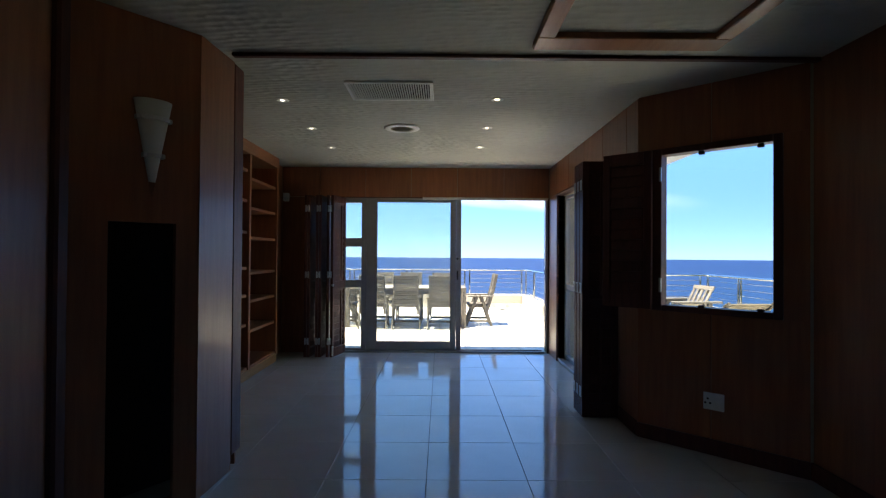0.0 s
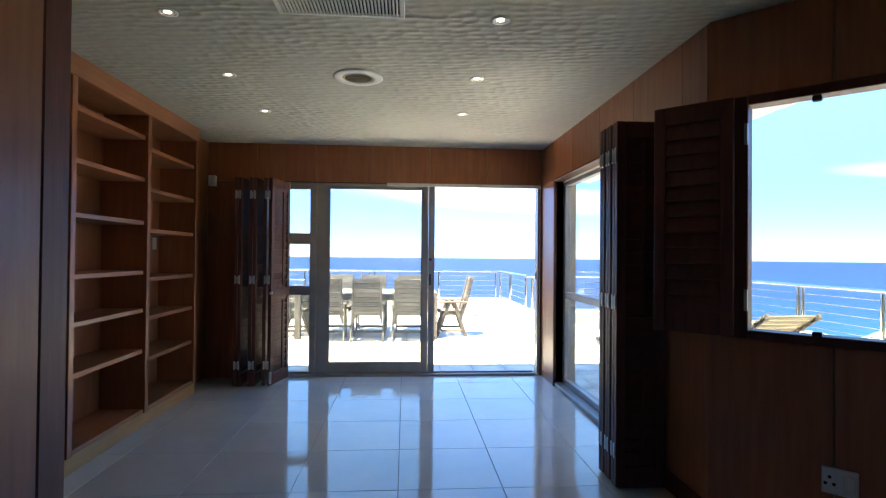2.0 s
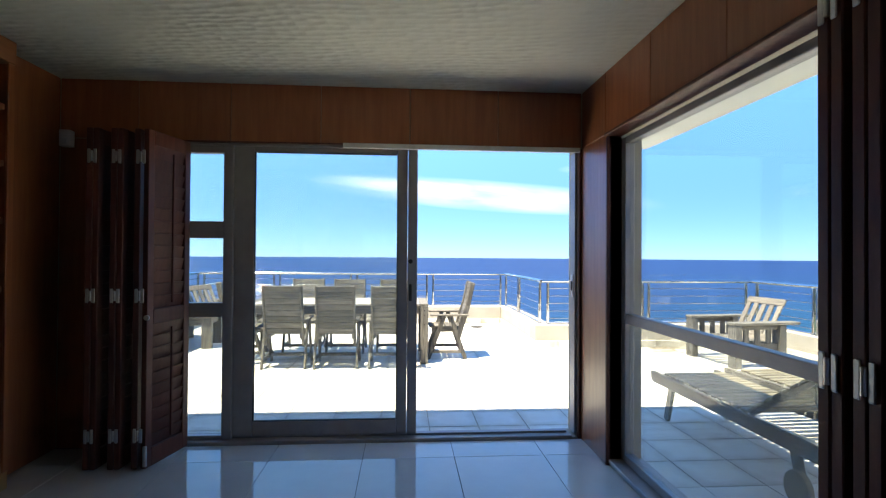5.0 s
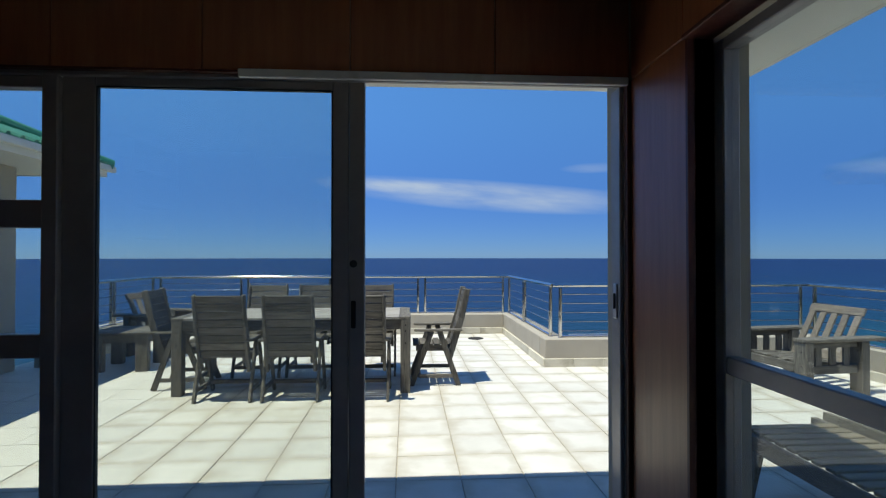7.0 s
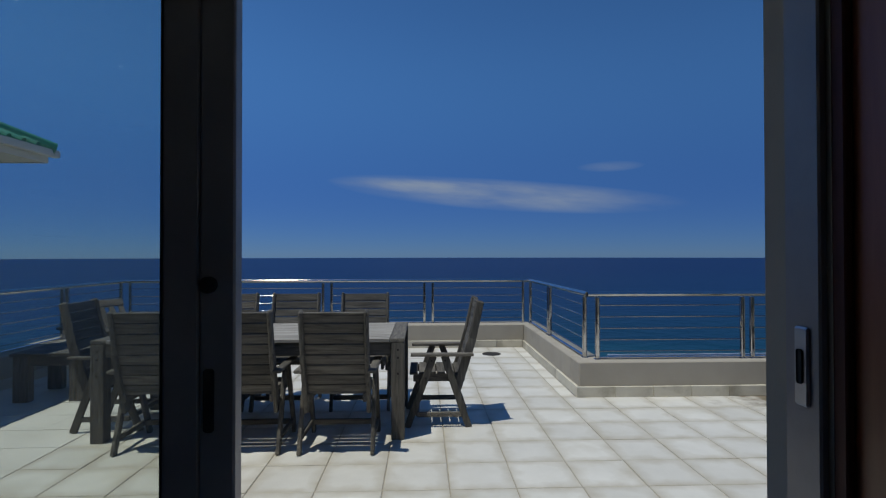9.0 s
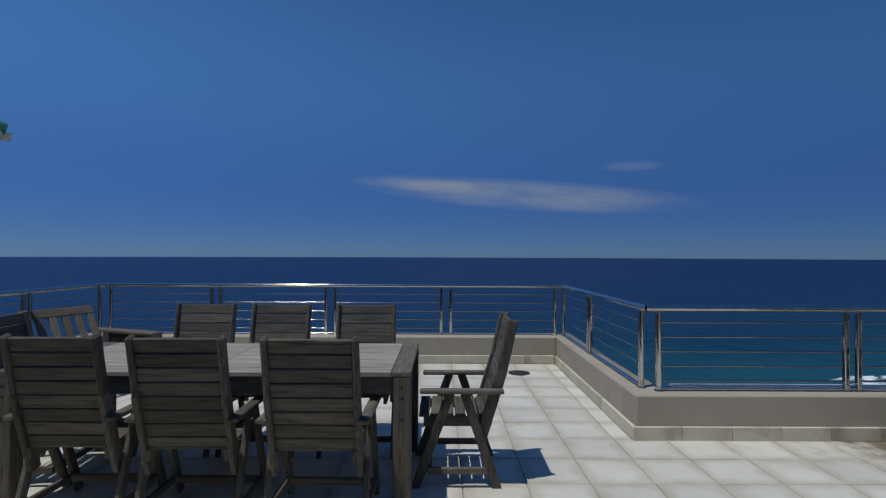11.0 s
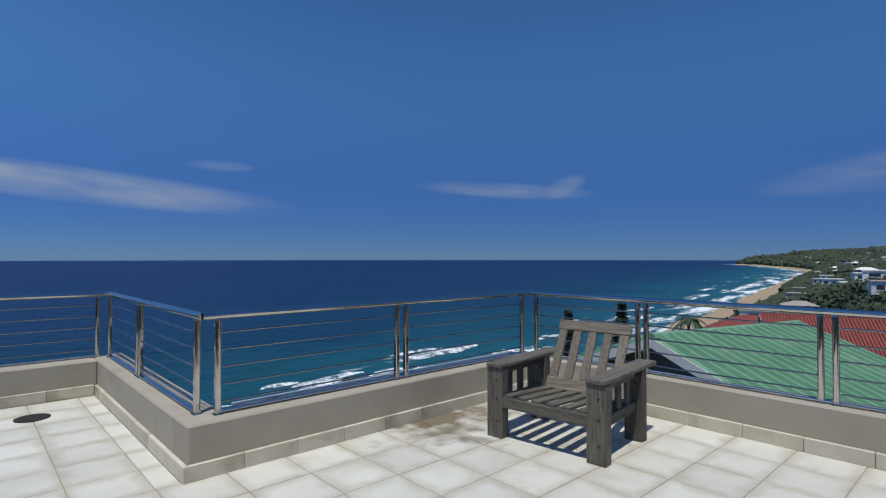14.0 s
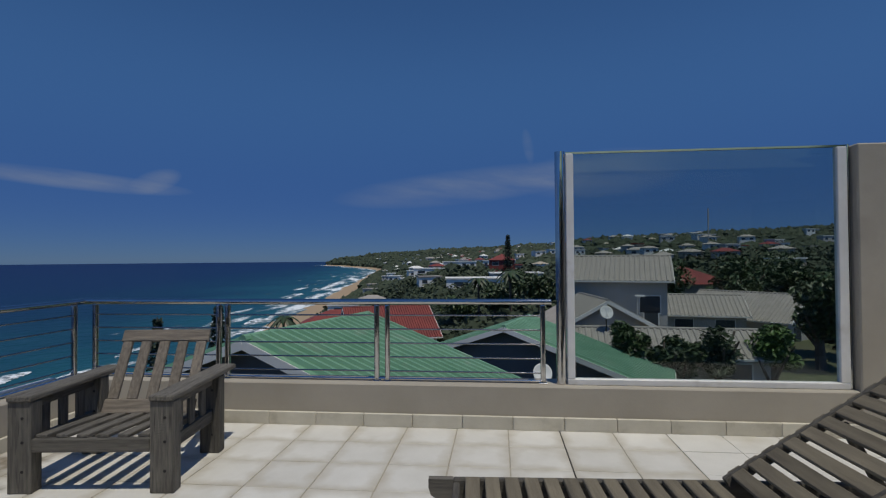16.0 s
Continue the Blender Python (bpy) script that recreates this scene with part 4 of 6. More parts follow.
# own roof
own = thing("house_roof", "green hipped roof with wide white eaves", "roof", kind="structure")
part("fascia", box(-3.6, 2.80, 7.50, 7.53, 2.19, 2.46, 0.004), M_SOFFIT, own, "white fascia board")
part("fascia", box(2.77, 2.80, 4.05, 7.50, 2.19, 2.46, 0.004), M_SOFFIT, own, "white fascia board")
part("eaves", box(-3.6, 2.77, 7.18, 7.50, 2.19, 2.22), M_SOFFIT, own, "white eaves board")
part("eaves", box(2.28, 2.77, 4.05, 7.18, 2.19, 2.22), M_SOFFIT, own, "white eaves board")
part("joint", box(0, 0.57, -0.008, 0.008, -0.004, 0.0, 0, 1, pose(2.29, 7.19, 2.189, 0, 0, 34)), M_WHITE_AL, own)
hip_roof(own, -3.7, 2.83, -3.4, 7.56, 2.50, 1.7, M_GREENROOF)
part("flat_roof", box(2.83, 3.6, -3.4, 3.3, 2.66, 2.72), M_GREENROOF, own)

# glass wind screen on the parapet
screen = thing("glass_screen", "tall glass wind screen in a worn white frame on the parapet", "glass screen", "", (6.28, 0, CAP_Z))
for y0, y1, z0, z1 in ((4.955, 7.06, 0.0, 0.05), (4.955, 5.025, 0.05, 1.85), (7.0, 7.06, 0.05, 1.85)):
    part("frame", box(-0.03, 0.03, y0, y1, z0, z1, 0.005), M_WHITE_AL, screen)
part("top_edge", box(-0.012, 0.012, 4.955, 7.06, 1.85, 1.865), M_STEEL, screen)
pg = part("pane", box(-0.004, 0.004, 5.025, 7.0, 0.05, 1.85), M_GLASS_T, screen, "salt-hazed glass pane")
pg.visible_shadow = False
part("post", tube((0.0, 7.105, 0), (0.0, 7.105, 1.87), 0.04, 20), M_STEEL, screen, "thick polished steel post", True)
part("post", tube((0.0, 4.938, 0), (0.0, 4.938, 1.87), 0.016, 20), M_STEEL, screen, "polished steel post", True)


# ---- steel balustrade, bay by bay ----
def balustrade(label, p0, p1, posts, rail_over=(0.0, 0.0)):
    """Top tube, five rods and pairs of posts along a straight run; posts are distances from p0."""
    p0, p1 = Vector(p0), Vector(p1)
    d = (p1 - p0)
    ln = d.length
    root = thing("balustrade", label, "railing", "steel balustrade", (p0.x, p0.y, CAP_Z), math.degrees(math.atan2(d.y, d.x)))
    h = RAIL_Z - CAP_Z
    part("handrail", tube((-rail_over[0], 0, h - 0.024), (ln + rail_over[1], 0, h - 0.024), 0.025, 16), M_STEEL, root, "round polished handrail", True)
    part("flat_rail", box(min(posts), max(posts), -0.02, 0.02, 0.012, 0.022, 0.002), M_STEEL, root)
    for s in posts:
        part("post", box(s - 0.02, s + 0.02, -0.02, 0.02, 0.0, h - 0.045, 0.012, 3), M_STEEL, root, "", True)
        part("foot_plate", box(s - 0.03, s + 0.03, -0.03, 0.03, 0.0, 0.006, 0.002), M_STEEL, root)
    for a, b in zip(posts, posts[1:]):
        if b - a < 0.25:
            continue
        for k in range(5):
            z = 0.08 + k * (h - 0.17) / 4.4
            part("rod", tube((a + 0.015, 0, z), (b - 0.015, 0, z), 0.0065, 8), M_ROD, root, "", True)
    return root


balustrade("polished steel balustrade along the seaward parapet", (-3.3, 14.2, 0), (2.9, 14.2, 0), (0.09, 1.46, 1.58, 3.0, 3.13, 4.56, 4.69, 6.1))
balustrade("polished steel balustrade on the short return", (2.9, 14.2, 0), (2.9, 11.27, 0), (0.09, 1.27, 1.36, 2.83))
balustrade("polished steel balustrade beside the armchair", (2.9, 11.27, 0), (6.3, 11.27, 0), (0.10, 1.60, 1.70, 3.29))
balustrade("polished steel balustrade facing the town", (6.3, 11.27, 0), (6.3, 7.18, 0), (0.11, 1.26, 1.34, 2.65, 2.74, 4.02))
balustrade("polished steel balustrade beside the house wing", (-3.3, 11.55, 0), (-3.3, 14.2, 0), (0.09, 1.27, 1.36, 2.56))
ledge = structure("trim_10", box(3.15, 6.1, 11.36, 11.42, CAP_Z + 0.002, CAP_Z + 0.02, 0.003), M_WHITE_AL, "pale metal coping strip", "trim")


# ---- terrace furniture ----
def garden_chair():
    """A high-backed folding chair facing +y: the rear feet at y 0."""
    root = thing("garden_chair", "weathered grey teak high-back garden armchair at the table", "chair", "chairs round the table")
    F = 0.0
    for s in (-1, 1):
        x = s * 0.255
        part("front_leg", plank((x, 0.50, F), (x, 0.285, 0.575), 0.055, 0.026, 0.004, (1, 0, 0)), M_TEAKZ, root)
        part("rear_leg", plank((x, 0.0, F), (x, 0.20, 0.575), 0.055, 0.026, 0.004, (1, 0, 0)), M_TEAKZ, root)
        part("armrest", box(x - 0.03, x + 0.03, -0.04, 0.47, 0.575, 0.6, 0.006), M_TEAK, root)
        part("side_rail", box(x - s * 0.056 - 0.013, x - s * 0.056 + 0.013, 0.03, 0.45, 0.36, 0.42, 0.004), M_TEAK, root)
        part("foot_rail", box(x - 0.012, x + 0.012, 0.06, 0.42, 0.085, 0.125, 0.004), M_TEAK, root)
        # slightly curved back stile
        xs = s * 0.222
        part("back_stile", plank((xs, 0.10, 0.28), (xs, -0.035, 0.72), 0.07, 0.03, 0.005, (1, 0, 0)), M_TEAKZ, root)
        part("back_stile", plank((xs, -0.03, 0.70), (xs, -0.10, 1.02), 0.068, 0.03, 0.012, (1, 0, 0)), M_TEAKZ, root)
        for z, y in ((0.54, 0.19), (0.54, 0.30), (0.40, 0.35)):
            part("bolt", lathe([(0.0, 0), (0.008, 0), (0.008, 0.003), (0.0, 0.004)], 8), M_BOLT, root).matrix_basis = pose(x + s * 0.013, y, z, 0, 90 * s, 0)
    for k in range(8):
        z = 0.45 + k * 0.0745
        f = (z - 0.28) / 0.44
        y = 0.10 - 0.135 * f if z < 0.72 else -0.035 - 0.065 * (z - 0.72) / 0.30
        part("back_slat", box(-0.207, 0.207, -0.011, 0.011, -0.0358, 0.0358, 0.004, 1, pose(0, y, z, 15, 0, 0)), M_TEAKX, root)
    for k in range(6):
        part("seat_slat", box(-0.207, 0.207, 0.04 + k * 0.075, 0.105 + k * 0.075, 0.415, 0.435, 0.004), M_TEAKX, root)
    part("stretcher", box(-0.24, 0.24, 0.40, 0.43, 0.085, 0.125, 0.004), M_TEAKX, root)
    return root


chair = garden_chair()
chair.matrix_basis = pose(-0.655, 9.75, Z_OUT)
for x, y, rz in ((-0.03, 9.73, 0.5), (0.63, 9.71, -0.5), (-0.635, 11.25, 180.5), (-0.025, 11.24, 179), (0.665, 11.23, 181), (1.61, 10.53, 90), (-1.52, 10.50, -86)):
    copy_thing(chair, pose(x, y, Z_OUT, 0, 0, rz))

table = thing("dining_table", "long weathered grey teak dining table", "table", "", (0, 0, Z_OUT))
TXa, TXb, TYa, TYb, TZ = -1.22, 1.10, 9.99, 10.95, 0.765
for x in (TXa, TXb - 0.1):
    for y in (TYa, TYb - 0.1):
        part("leg", box(x, x + 0.1, y, y + 0.1, 0, TZ - 0.03, 0.006), M_TEAKZ, table)
        for z in (0.5, 0.62, 0.68):
            part("bolt", lathe([(0.0, 0), (0.009, 0), (0.009, 0.003), (0.0, 0.004)], 8), M_BOLT, table).matrix_basis = pose(x + 0.05, y - 0.0005, z, 90, 0, 0)
for x in (TXa, TXb - 0.11):
    part("end_board", box(x, x + 0.11, TYa, TYb, TZ - 0.03, TZ, 0.005), M_TEAK, table)
for k in range(8):
    y0 = TYa + k * (TYb - TYa) / 8
    for a, b in ((TXa + 0.113, -0.063), (-0.06, TXb - 0.113)):
        part("top_board", box(a, b, y0 + 0.002, y0 + (TYb - TYa) / 8 - 0.002, TZ - 0.028, TZ - 0.002, 0.003), M_TABLE, table)
for y in (TYa + 0.02, TYb - 0.045):
    part("apron", box(TXa + 0.1, TXb - 0.1, y, y + 0.025, TZ - 0.13, TZ - 0.03, 0.004), M_TEAKX, table)
for x in (TXa + 0.04, TXb - 0.065):
    part("apron", box(x, x + 0.025, TYa + 0.1, TYb - 0.1, TZ - 0.13, TZ - 0.03, 0.004), M_TEAK, table)


def lounge_armchair():
    """A heavy slatted armchair facing -x: the front legs at x 0."""
    root = thing("lounge_armchair", "heavy weathered grey wooden slatted armchair without cushions", "armchair", "lounge armchairs")
    for s in (-1, 1):
        y = s * 0.415
        for x in (0.045, 0.68):
            part("leg", box(x - 0.045, x + 0.045, y - 0.07, y + 0.07, 0.0, 0.535, 0.005), M_TEAKZ, root)
            for z in (0.13, 0.3, 0.44):
                part("bolt", lathe([(0.0, 0), (0.009, 0), (0.009, 0.003), (0.0, 0.004)], 8), M_BOLT, root).matrix_basis = pose(x - 0.0455, y - 0.02, z, 0, -90, 0)
        part("armrest", box(-0.012, 0.93, y - 0.073, y + 0.073, 0.535, 0.57, 0.008), M_TEAKX, root)
        part("side_rail", box(0.09, 0.635, y - 0.02, y + 0.02, 0.22, 0.30, 0.004), M_TEAKX, root)
        part("side_rail", box(0.09, 0.635, y - 0.02, y + 0.02, 0.475, 0.535, 0.004), M_TEAKX, root)
        for x in (0.20, 0.36, 0.52):
            part("side_slat", box(x - 0.035, x + 0.035, y - 0.012, y + 0.012, 0.30, 0.475, 0.003), M_TEAKZ, root)
    part("front_rail", box(0.0, 0.04, -0.345, 0.345, 0.24, 0.32, 0.005), M_TEAK, root)
    part("rear_rail", box(0.62, 0.66, -0.345, 0.345, 0.20, 0.27, 0.005), M_TEAK, root)
    for k in range(6):
        y = -0.30 + k * 0.12
        part("seat_slat", plank((0.02, y, 0.33), (0.66, y, 0.285), 0.07, 0.022, 0.004), M_TEAKX, root)
    lean = pose(0.60, 0, 0.29, 0, 27, 0)
    for z0, z1 in ((0.0, 0.10), (0.52, 0.61)):
        part("back_rail", box(-0.015, 0.015, -0.32, 0.32, z0, z1, 0.005, 1, lean), M_BLEACH, root)
    for k in range(5):
        y = -0.27 + k * 0.135
        part("back_slat", box(-0.012, 0.012, y - 0.036, y + 0.036, 0.1, 0.52, 0.004, 1, lean), M_BLEACHZ, root)
    return root


arm = lounge_armchair()
arm.matrix_basis = pose(4.815, 9.98, Z_OUT, 0, 0, 6)
copy_thing(arm, pose(-1.95, 12.38, Z_OUT, 0, 0, 160))


def coffee_table():
    root = thing("coffee_table", "low weathered grey wooden slatted table on thick square legs", "coffee table")
    for x in (-0.25, 0.25):
        for y in (-0.26, 0.26):
            part("leg", box(x - 0.07, x + 0.07, y - 0.045, y + 0.045, 0.0, 0.435, 0.005), M_TEAKZ, root)
    for y in (-0.26, 0.26):
        part("apron", box(-0.18, 0.18, y - 0.02, y + 0.02, 0.34, 0.43, 0.004), M_TEAKX, root)
    for x in (-0.25, 0.25):
        part("apron", box(x - 0.02, x + 0.02, -0.215, 0.215, 0.34, 0.43, 0.004), M_TEAK, root)
    for k in range(6):
        y = -0.275 + k * 0.11
        part("top_slat", box(-0.34, 0.34, y - 0.048, y + 0.048, 0.435, 0.467, 0.005), M_TEAKX, root)
    return root


coffee_table().matrix_basis = pose(-2.34, 11.46, Z_OUT, 0, 0, 4)


def lounger():
    """A slatted sun lounger along y: foot end at y 0, head end towards -y, back raised."""
    root = thing("sun_lounger", "brown hardwood slatted sun lounger with a raised back", "sun lounger", "sun loungers")
    for s in (-1, 1):
        x = s * 0.29
        part("side_rail", box(x - 0.018, x + 0.018, -1.95, 0.0, 0.29, 0.38, 0.006), M_TEAK, root)
        part("leg", plank((x - s * 0.03, -0.18, 0.32), (x - s * 0.03, -0.08, 0.0), 0.07, 0.03, 0.006, (1, 0, 0)), M_TEAKZ, root)
        part("leg", plank((x - s * 0.03, -1.55, 0.32), (x - s * 0.03, -1.62, 0.07), 0.07, 0.03, 0.006, (1, 0, 0)), M_TEAKZ, root)
        wheel = part("wheel", lathe([(0.03, -0.018), (0.095, -0.018), (0.1, -0.008), (0.1, 0.008), (0.095, 0.018), (0.03, 0.018)], 26), M_IROKO, root)
        wheel.matrix_basis = pose(x, -1.62, 0.1, 0, 90, 0)
        part("back_side", plank((s * 0.26, -1.17, 0.385), (s * 0.26, -1.93, 0.86), 0.05, 0.028, 0.005, (1, 0, 0)), M_TEAK, root)
        part("back_stay", plank((s * 0.2, -1.62, 0.66), (s * 0.2, -1.8, 0.34), 0.04, 0.022, 0.004, (1, 0, 0)), M_TEAKZ, root)
        horn = prism([(0.0, 0.0), (0.07, 0.0), (0.1, 0.018), (0.11, 0.05), (0.11, 0.088), (0.0, 0.088)], x - 0.018, x + 0.018)
        bmesh.ops.transform(horn, matrix=Matrix(((0, 0, 1, 0), (1, 0, 0, 0), (0, 1, 0, 0.291), (0, 0, 0, 1))), verts=horn.verts[:])
        part("rail_end", horn, M_TEAK, root, "rounded end of the side rail")
    part("end_rail", box(-0.27, 0.27, -0.03, 0.0, 0.29, 0.37, 0.006), M_TEAKX, root)
    for k in range(13):
        y = -0.085 - k * 0.085
        part("seat_slat", box(-0.27, 0.27, y - 0.031, y + 0.031, 0.375, 0.395, 0.004), M_IROKO, root)
    d = Vector((0, -0.76, 0.475)).normalized()
    for k in range(10):
        c = Vector((0, -1.2, 0.42)) + d * (0.02 + 0.085 * k)
        part("back_slat", box(-0.285, 0.285, -0.031, 0.031, -0.01, 0.01, 0.004, 1, Matrix.Translation(c) @ pose(0, 0, 0, -32, 0, 0)), M_IROKO, root)
    return root


sl = lounger()
sl.matrix_basis = pose(3.28, 7.69, Z_OUT, 0, 0, 0)
copy_thing(sl, pose(4.02, 7.80, Z_OUT, 0, 0, 3))
drain = thing("floor_drain", "round dark metal drain cover in the terrace", "drain", "", (2.2, 13.4, Z_OUT))
part("cover", lathe([(0.0, 0), (0.13, 0), (0.13, 0.006), (0.0, 0.008)], 20), M_BOLT, drain)

# ---- sea, land and town ----
SEA = -26.0
COAST = ((-5000, 75), (-200, 72), (0, 70), (60, 78), (183, 96), (240, 106), (341, 121), (453, 145), (805, 208), (1188, 280), (1460, 388), (1897, 587), (2132, 740),
         (2500, 730), (5000, 1100))


def coast(x):
    for (xa, ya), (xb, yb) in zip(COAST, COAST[1:]):
        if x <= xb:
            return ya + (yb - ya) * (x - xa) / (xb - xa)
    return COAST[-1][1]


def smooth(t):
    t = min(max(t, 0.0), 1.0)
    return t * t * (3 - 2 * t)


def ground_z(x, y):
    s = coast(x) - y
    if s < 0:
        return SEA - 0.3 + 0.02 * max(s, -60)
    h = SEA + 0.3 + 2.2 * smooth(s / 20) + 17 * smooth((s - 15) / 68) + (7.5 + 9.5 * smooth((x - 240) / 160)) * smooth((s - 92) / 150)
    h += (6 + 12 * smooth((x - 250) / 350)) * smooth((s - 180) / 420) + 8 * smooth((s - 500) / 900)
    return h + smooth((s - 30) / 60) * (3.0 * noise.noise((x / 90, y / 90, 0)) + 6 * smooth((s - 200) / 300) * noise.noise((x / 260, y / 260, 3)))


def sea_material():
    m = surface("sea_water", (0.01, 0.06, 0.20), (0.008, 0.045, 0.16), 0.004, 0.35, spec=0.1)
    nt = m.node_tree
    N, L = nt.nodes.new, nt.links.new
    p = nt.nodes["Principled BSDF"]
    geo, sep = N("ShaderNodeNewGeometry"), N("ShaderNodeSeparateXYZ")
    L(geo.outputs["Position"], sep.inputs[0])
    off = N("ShaderNodeMath")
    off.operation = "MULTIPLY_ADD"
    off.inputs[1].default_value, off.inputs[2].default_value = -0.24, 0.0
    L(sep.outputs[0], off.inputs[0])
    out = N("ShaderNodeMath")
    L(sep.outputs[1], out.inputs[0])
    L(off.outputs[0], out.inputs[1])
    wob = N("ShaderNodeTexNoise")
    wob.inputs["Scale"].default_value, wob.inputs["Detail"].default_value = 0.012, 5
    L(geo.outputs["Position"], wob.inputs["Vector"])
    add = N("ShaderNodeMath")
    add.operation = "MULTIPLY_ADD"
    add.inputs[1].default_value = 160
    L(wob.outputs[0], add.inputs[0])
    L(out.outputs[0], add.inputs[2])
    rg = N("ShaderNodeMapRange")
    rg.inputs["From Min"].default_value, rg.inputs["From Max"].default_value = 130, 950
    L(add.outputs[0], rg.inputs["Value"])
    cr = N("ShaderNodeValToRGB")
    e = cr.color_ramp.elements
    e[0].position, e[0].color = 0.0, (0.012, 0.088, 0.108, 1)
    e[1].position, e[1].color = 1.0, (0.002, 0.0085, 0.05, 1)
    for pos, col in ((0.13, (0.003, 0.030, 0.060, 1)), (0.3, (0.0025, 0.016, 0.058, 1))):
        k = e.new(pos)
        k.color = col
    L(rg.outputs[0], cr.inputs[0])
    L(cr.outputs[0], p.inputs["Base Color"])
    bn, bp = N("ShaderNodeTexNoise"), N("ShaderNodeBump")
    bn.inputs["Scale"].default_value, bn.inputs["Detail"].default_value = 0.12, 8
    L(geo.outputs["Position"], bn.inputs["Vector"])
    bp.inputs["Strength"].default_value, bp.inputs["Distance"].default_value = 0.6, 2.0
    L(bn.outputs[0], bp.inputs["Height"])
    L(bp.outputs[0], p.inputs["Normal"])
    return m


def land_material():
    m = surface("coast_land", (0.045, 0.075, 0.025), (0.09, 0.085, 0.045), 0.05, 0.85)
    nt = m.node_tree
    N, L = nt.nodes.new, nt.links.new
    p = nt.nodes["Principled BSDF"]
    geo, sep = N("ShaderNodeNewGeometry"), N("ShaderNodeSeparateXYZ")
    L(geo.outputs["Position"], sep.inputs[0])
    wob, add, rg, mix = N("ShaderNodeTexNoise"), N("ShaderNodeMath"), N("ShaderNodeMapRange"), N("ShaderNodeMix")
    wob.inputs["Scale"].default_value = 0.06
    L(geo.outputs["Position"], wob.inputs["Vector"])
    add.operation = "MULTIPLY_ADD"
    add.inputs[1].default_value = 2.0
    L(wob.outputs[0], add.inputs[0])
    L(sep.outputs[2], add.inputs[2])
    rg.inputs["From Min"].default_value, rg.inputs["From Max"].default_value = -22.6, -21.8
    L(add.outputs[0], rg.inputs["Value"])
    mix.data_type = "RGBA"
    mix.inputs["A"].default_value = (0.36, 0.26, 0.16, 1)
    src = p.inputs["Base Color"].links[0].from_socket
    L(src, mix.inputs["B"])
    L(rg.outputs[0], mix.inputs["Factor"])
    L(mix.outputs["Result"], p.inputs["Base Color"])
    return m


M_SEA, M_LAND = sea_material(), land_material()
bm = bmesh.new()
ring = [bm.verts.new((4930 * math.cos(2 * math.pi * k / 96), 4930 * math.sin(2 * math.pi * k / 96), SEA)) for k in range(96)]
bm.faces.new(ring)
structure("water", bm, M_SEA, "deep blue open sea, turquoise near the shore", "sea")


def spread(n, near, far):
    """Steps that widen away from zero."""
    return [near * (math.exp(k / n * math.log(far / near + 1)) - 1) for k in range(n + 1)]


def land():
    bm = bmesh.new()
    xs = [-v for v in spread(26, 40, 4800)[:0:-1]] + spread(90, 60, 4850)
    ss = [-60, -20, -6, 0, 5, 12, 20, 28, 34, 42, 52, 62, 74, 88, 104, 124, 148, 176, 210, 250, 300, 360, 430, 520, 640, 800, 1000, 1300, 1800, 2600, 4200]
    grid = []
    for x in xs:
        col = []
        for s in ss:
            y = coast(x) - s + (6 * noise.noise((x / 60, s / 60, 1)) if 0 <= s < 60 else 0)
            col.append(bm.verts.new((x, y, ground_z(x, y))))
        grid.append(col)
    for a, b in zip(grid, grid[1:]):
        for k in range(len(ss) - 1):
            bm.faces.new((a[k], a[k + 1], b[k + 1], b[k]))
    bmesh.ops.recalc_face_normals(bm, faces=bm.faces[:])
    return bm


structure("ground", land(), M_LAND, "green coastal hillside with a sandy beach", "ground", True)


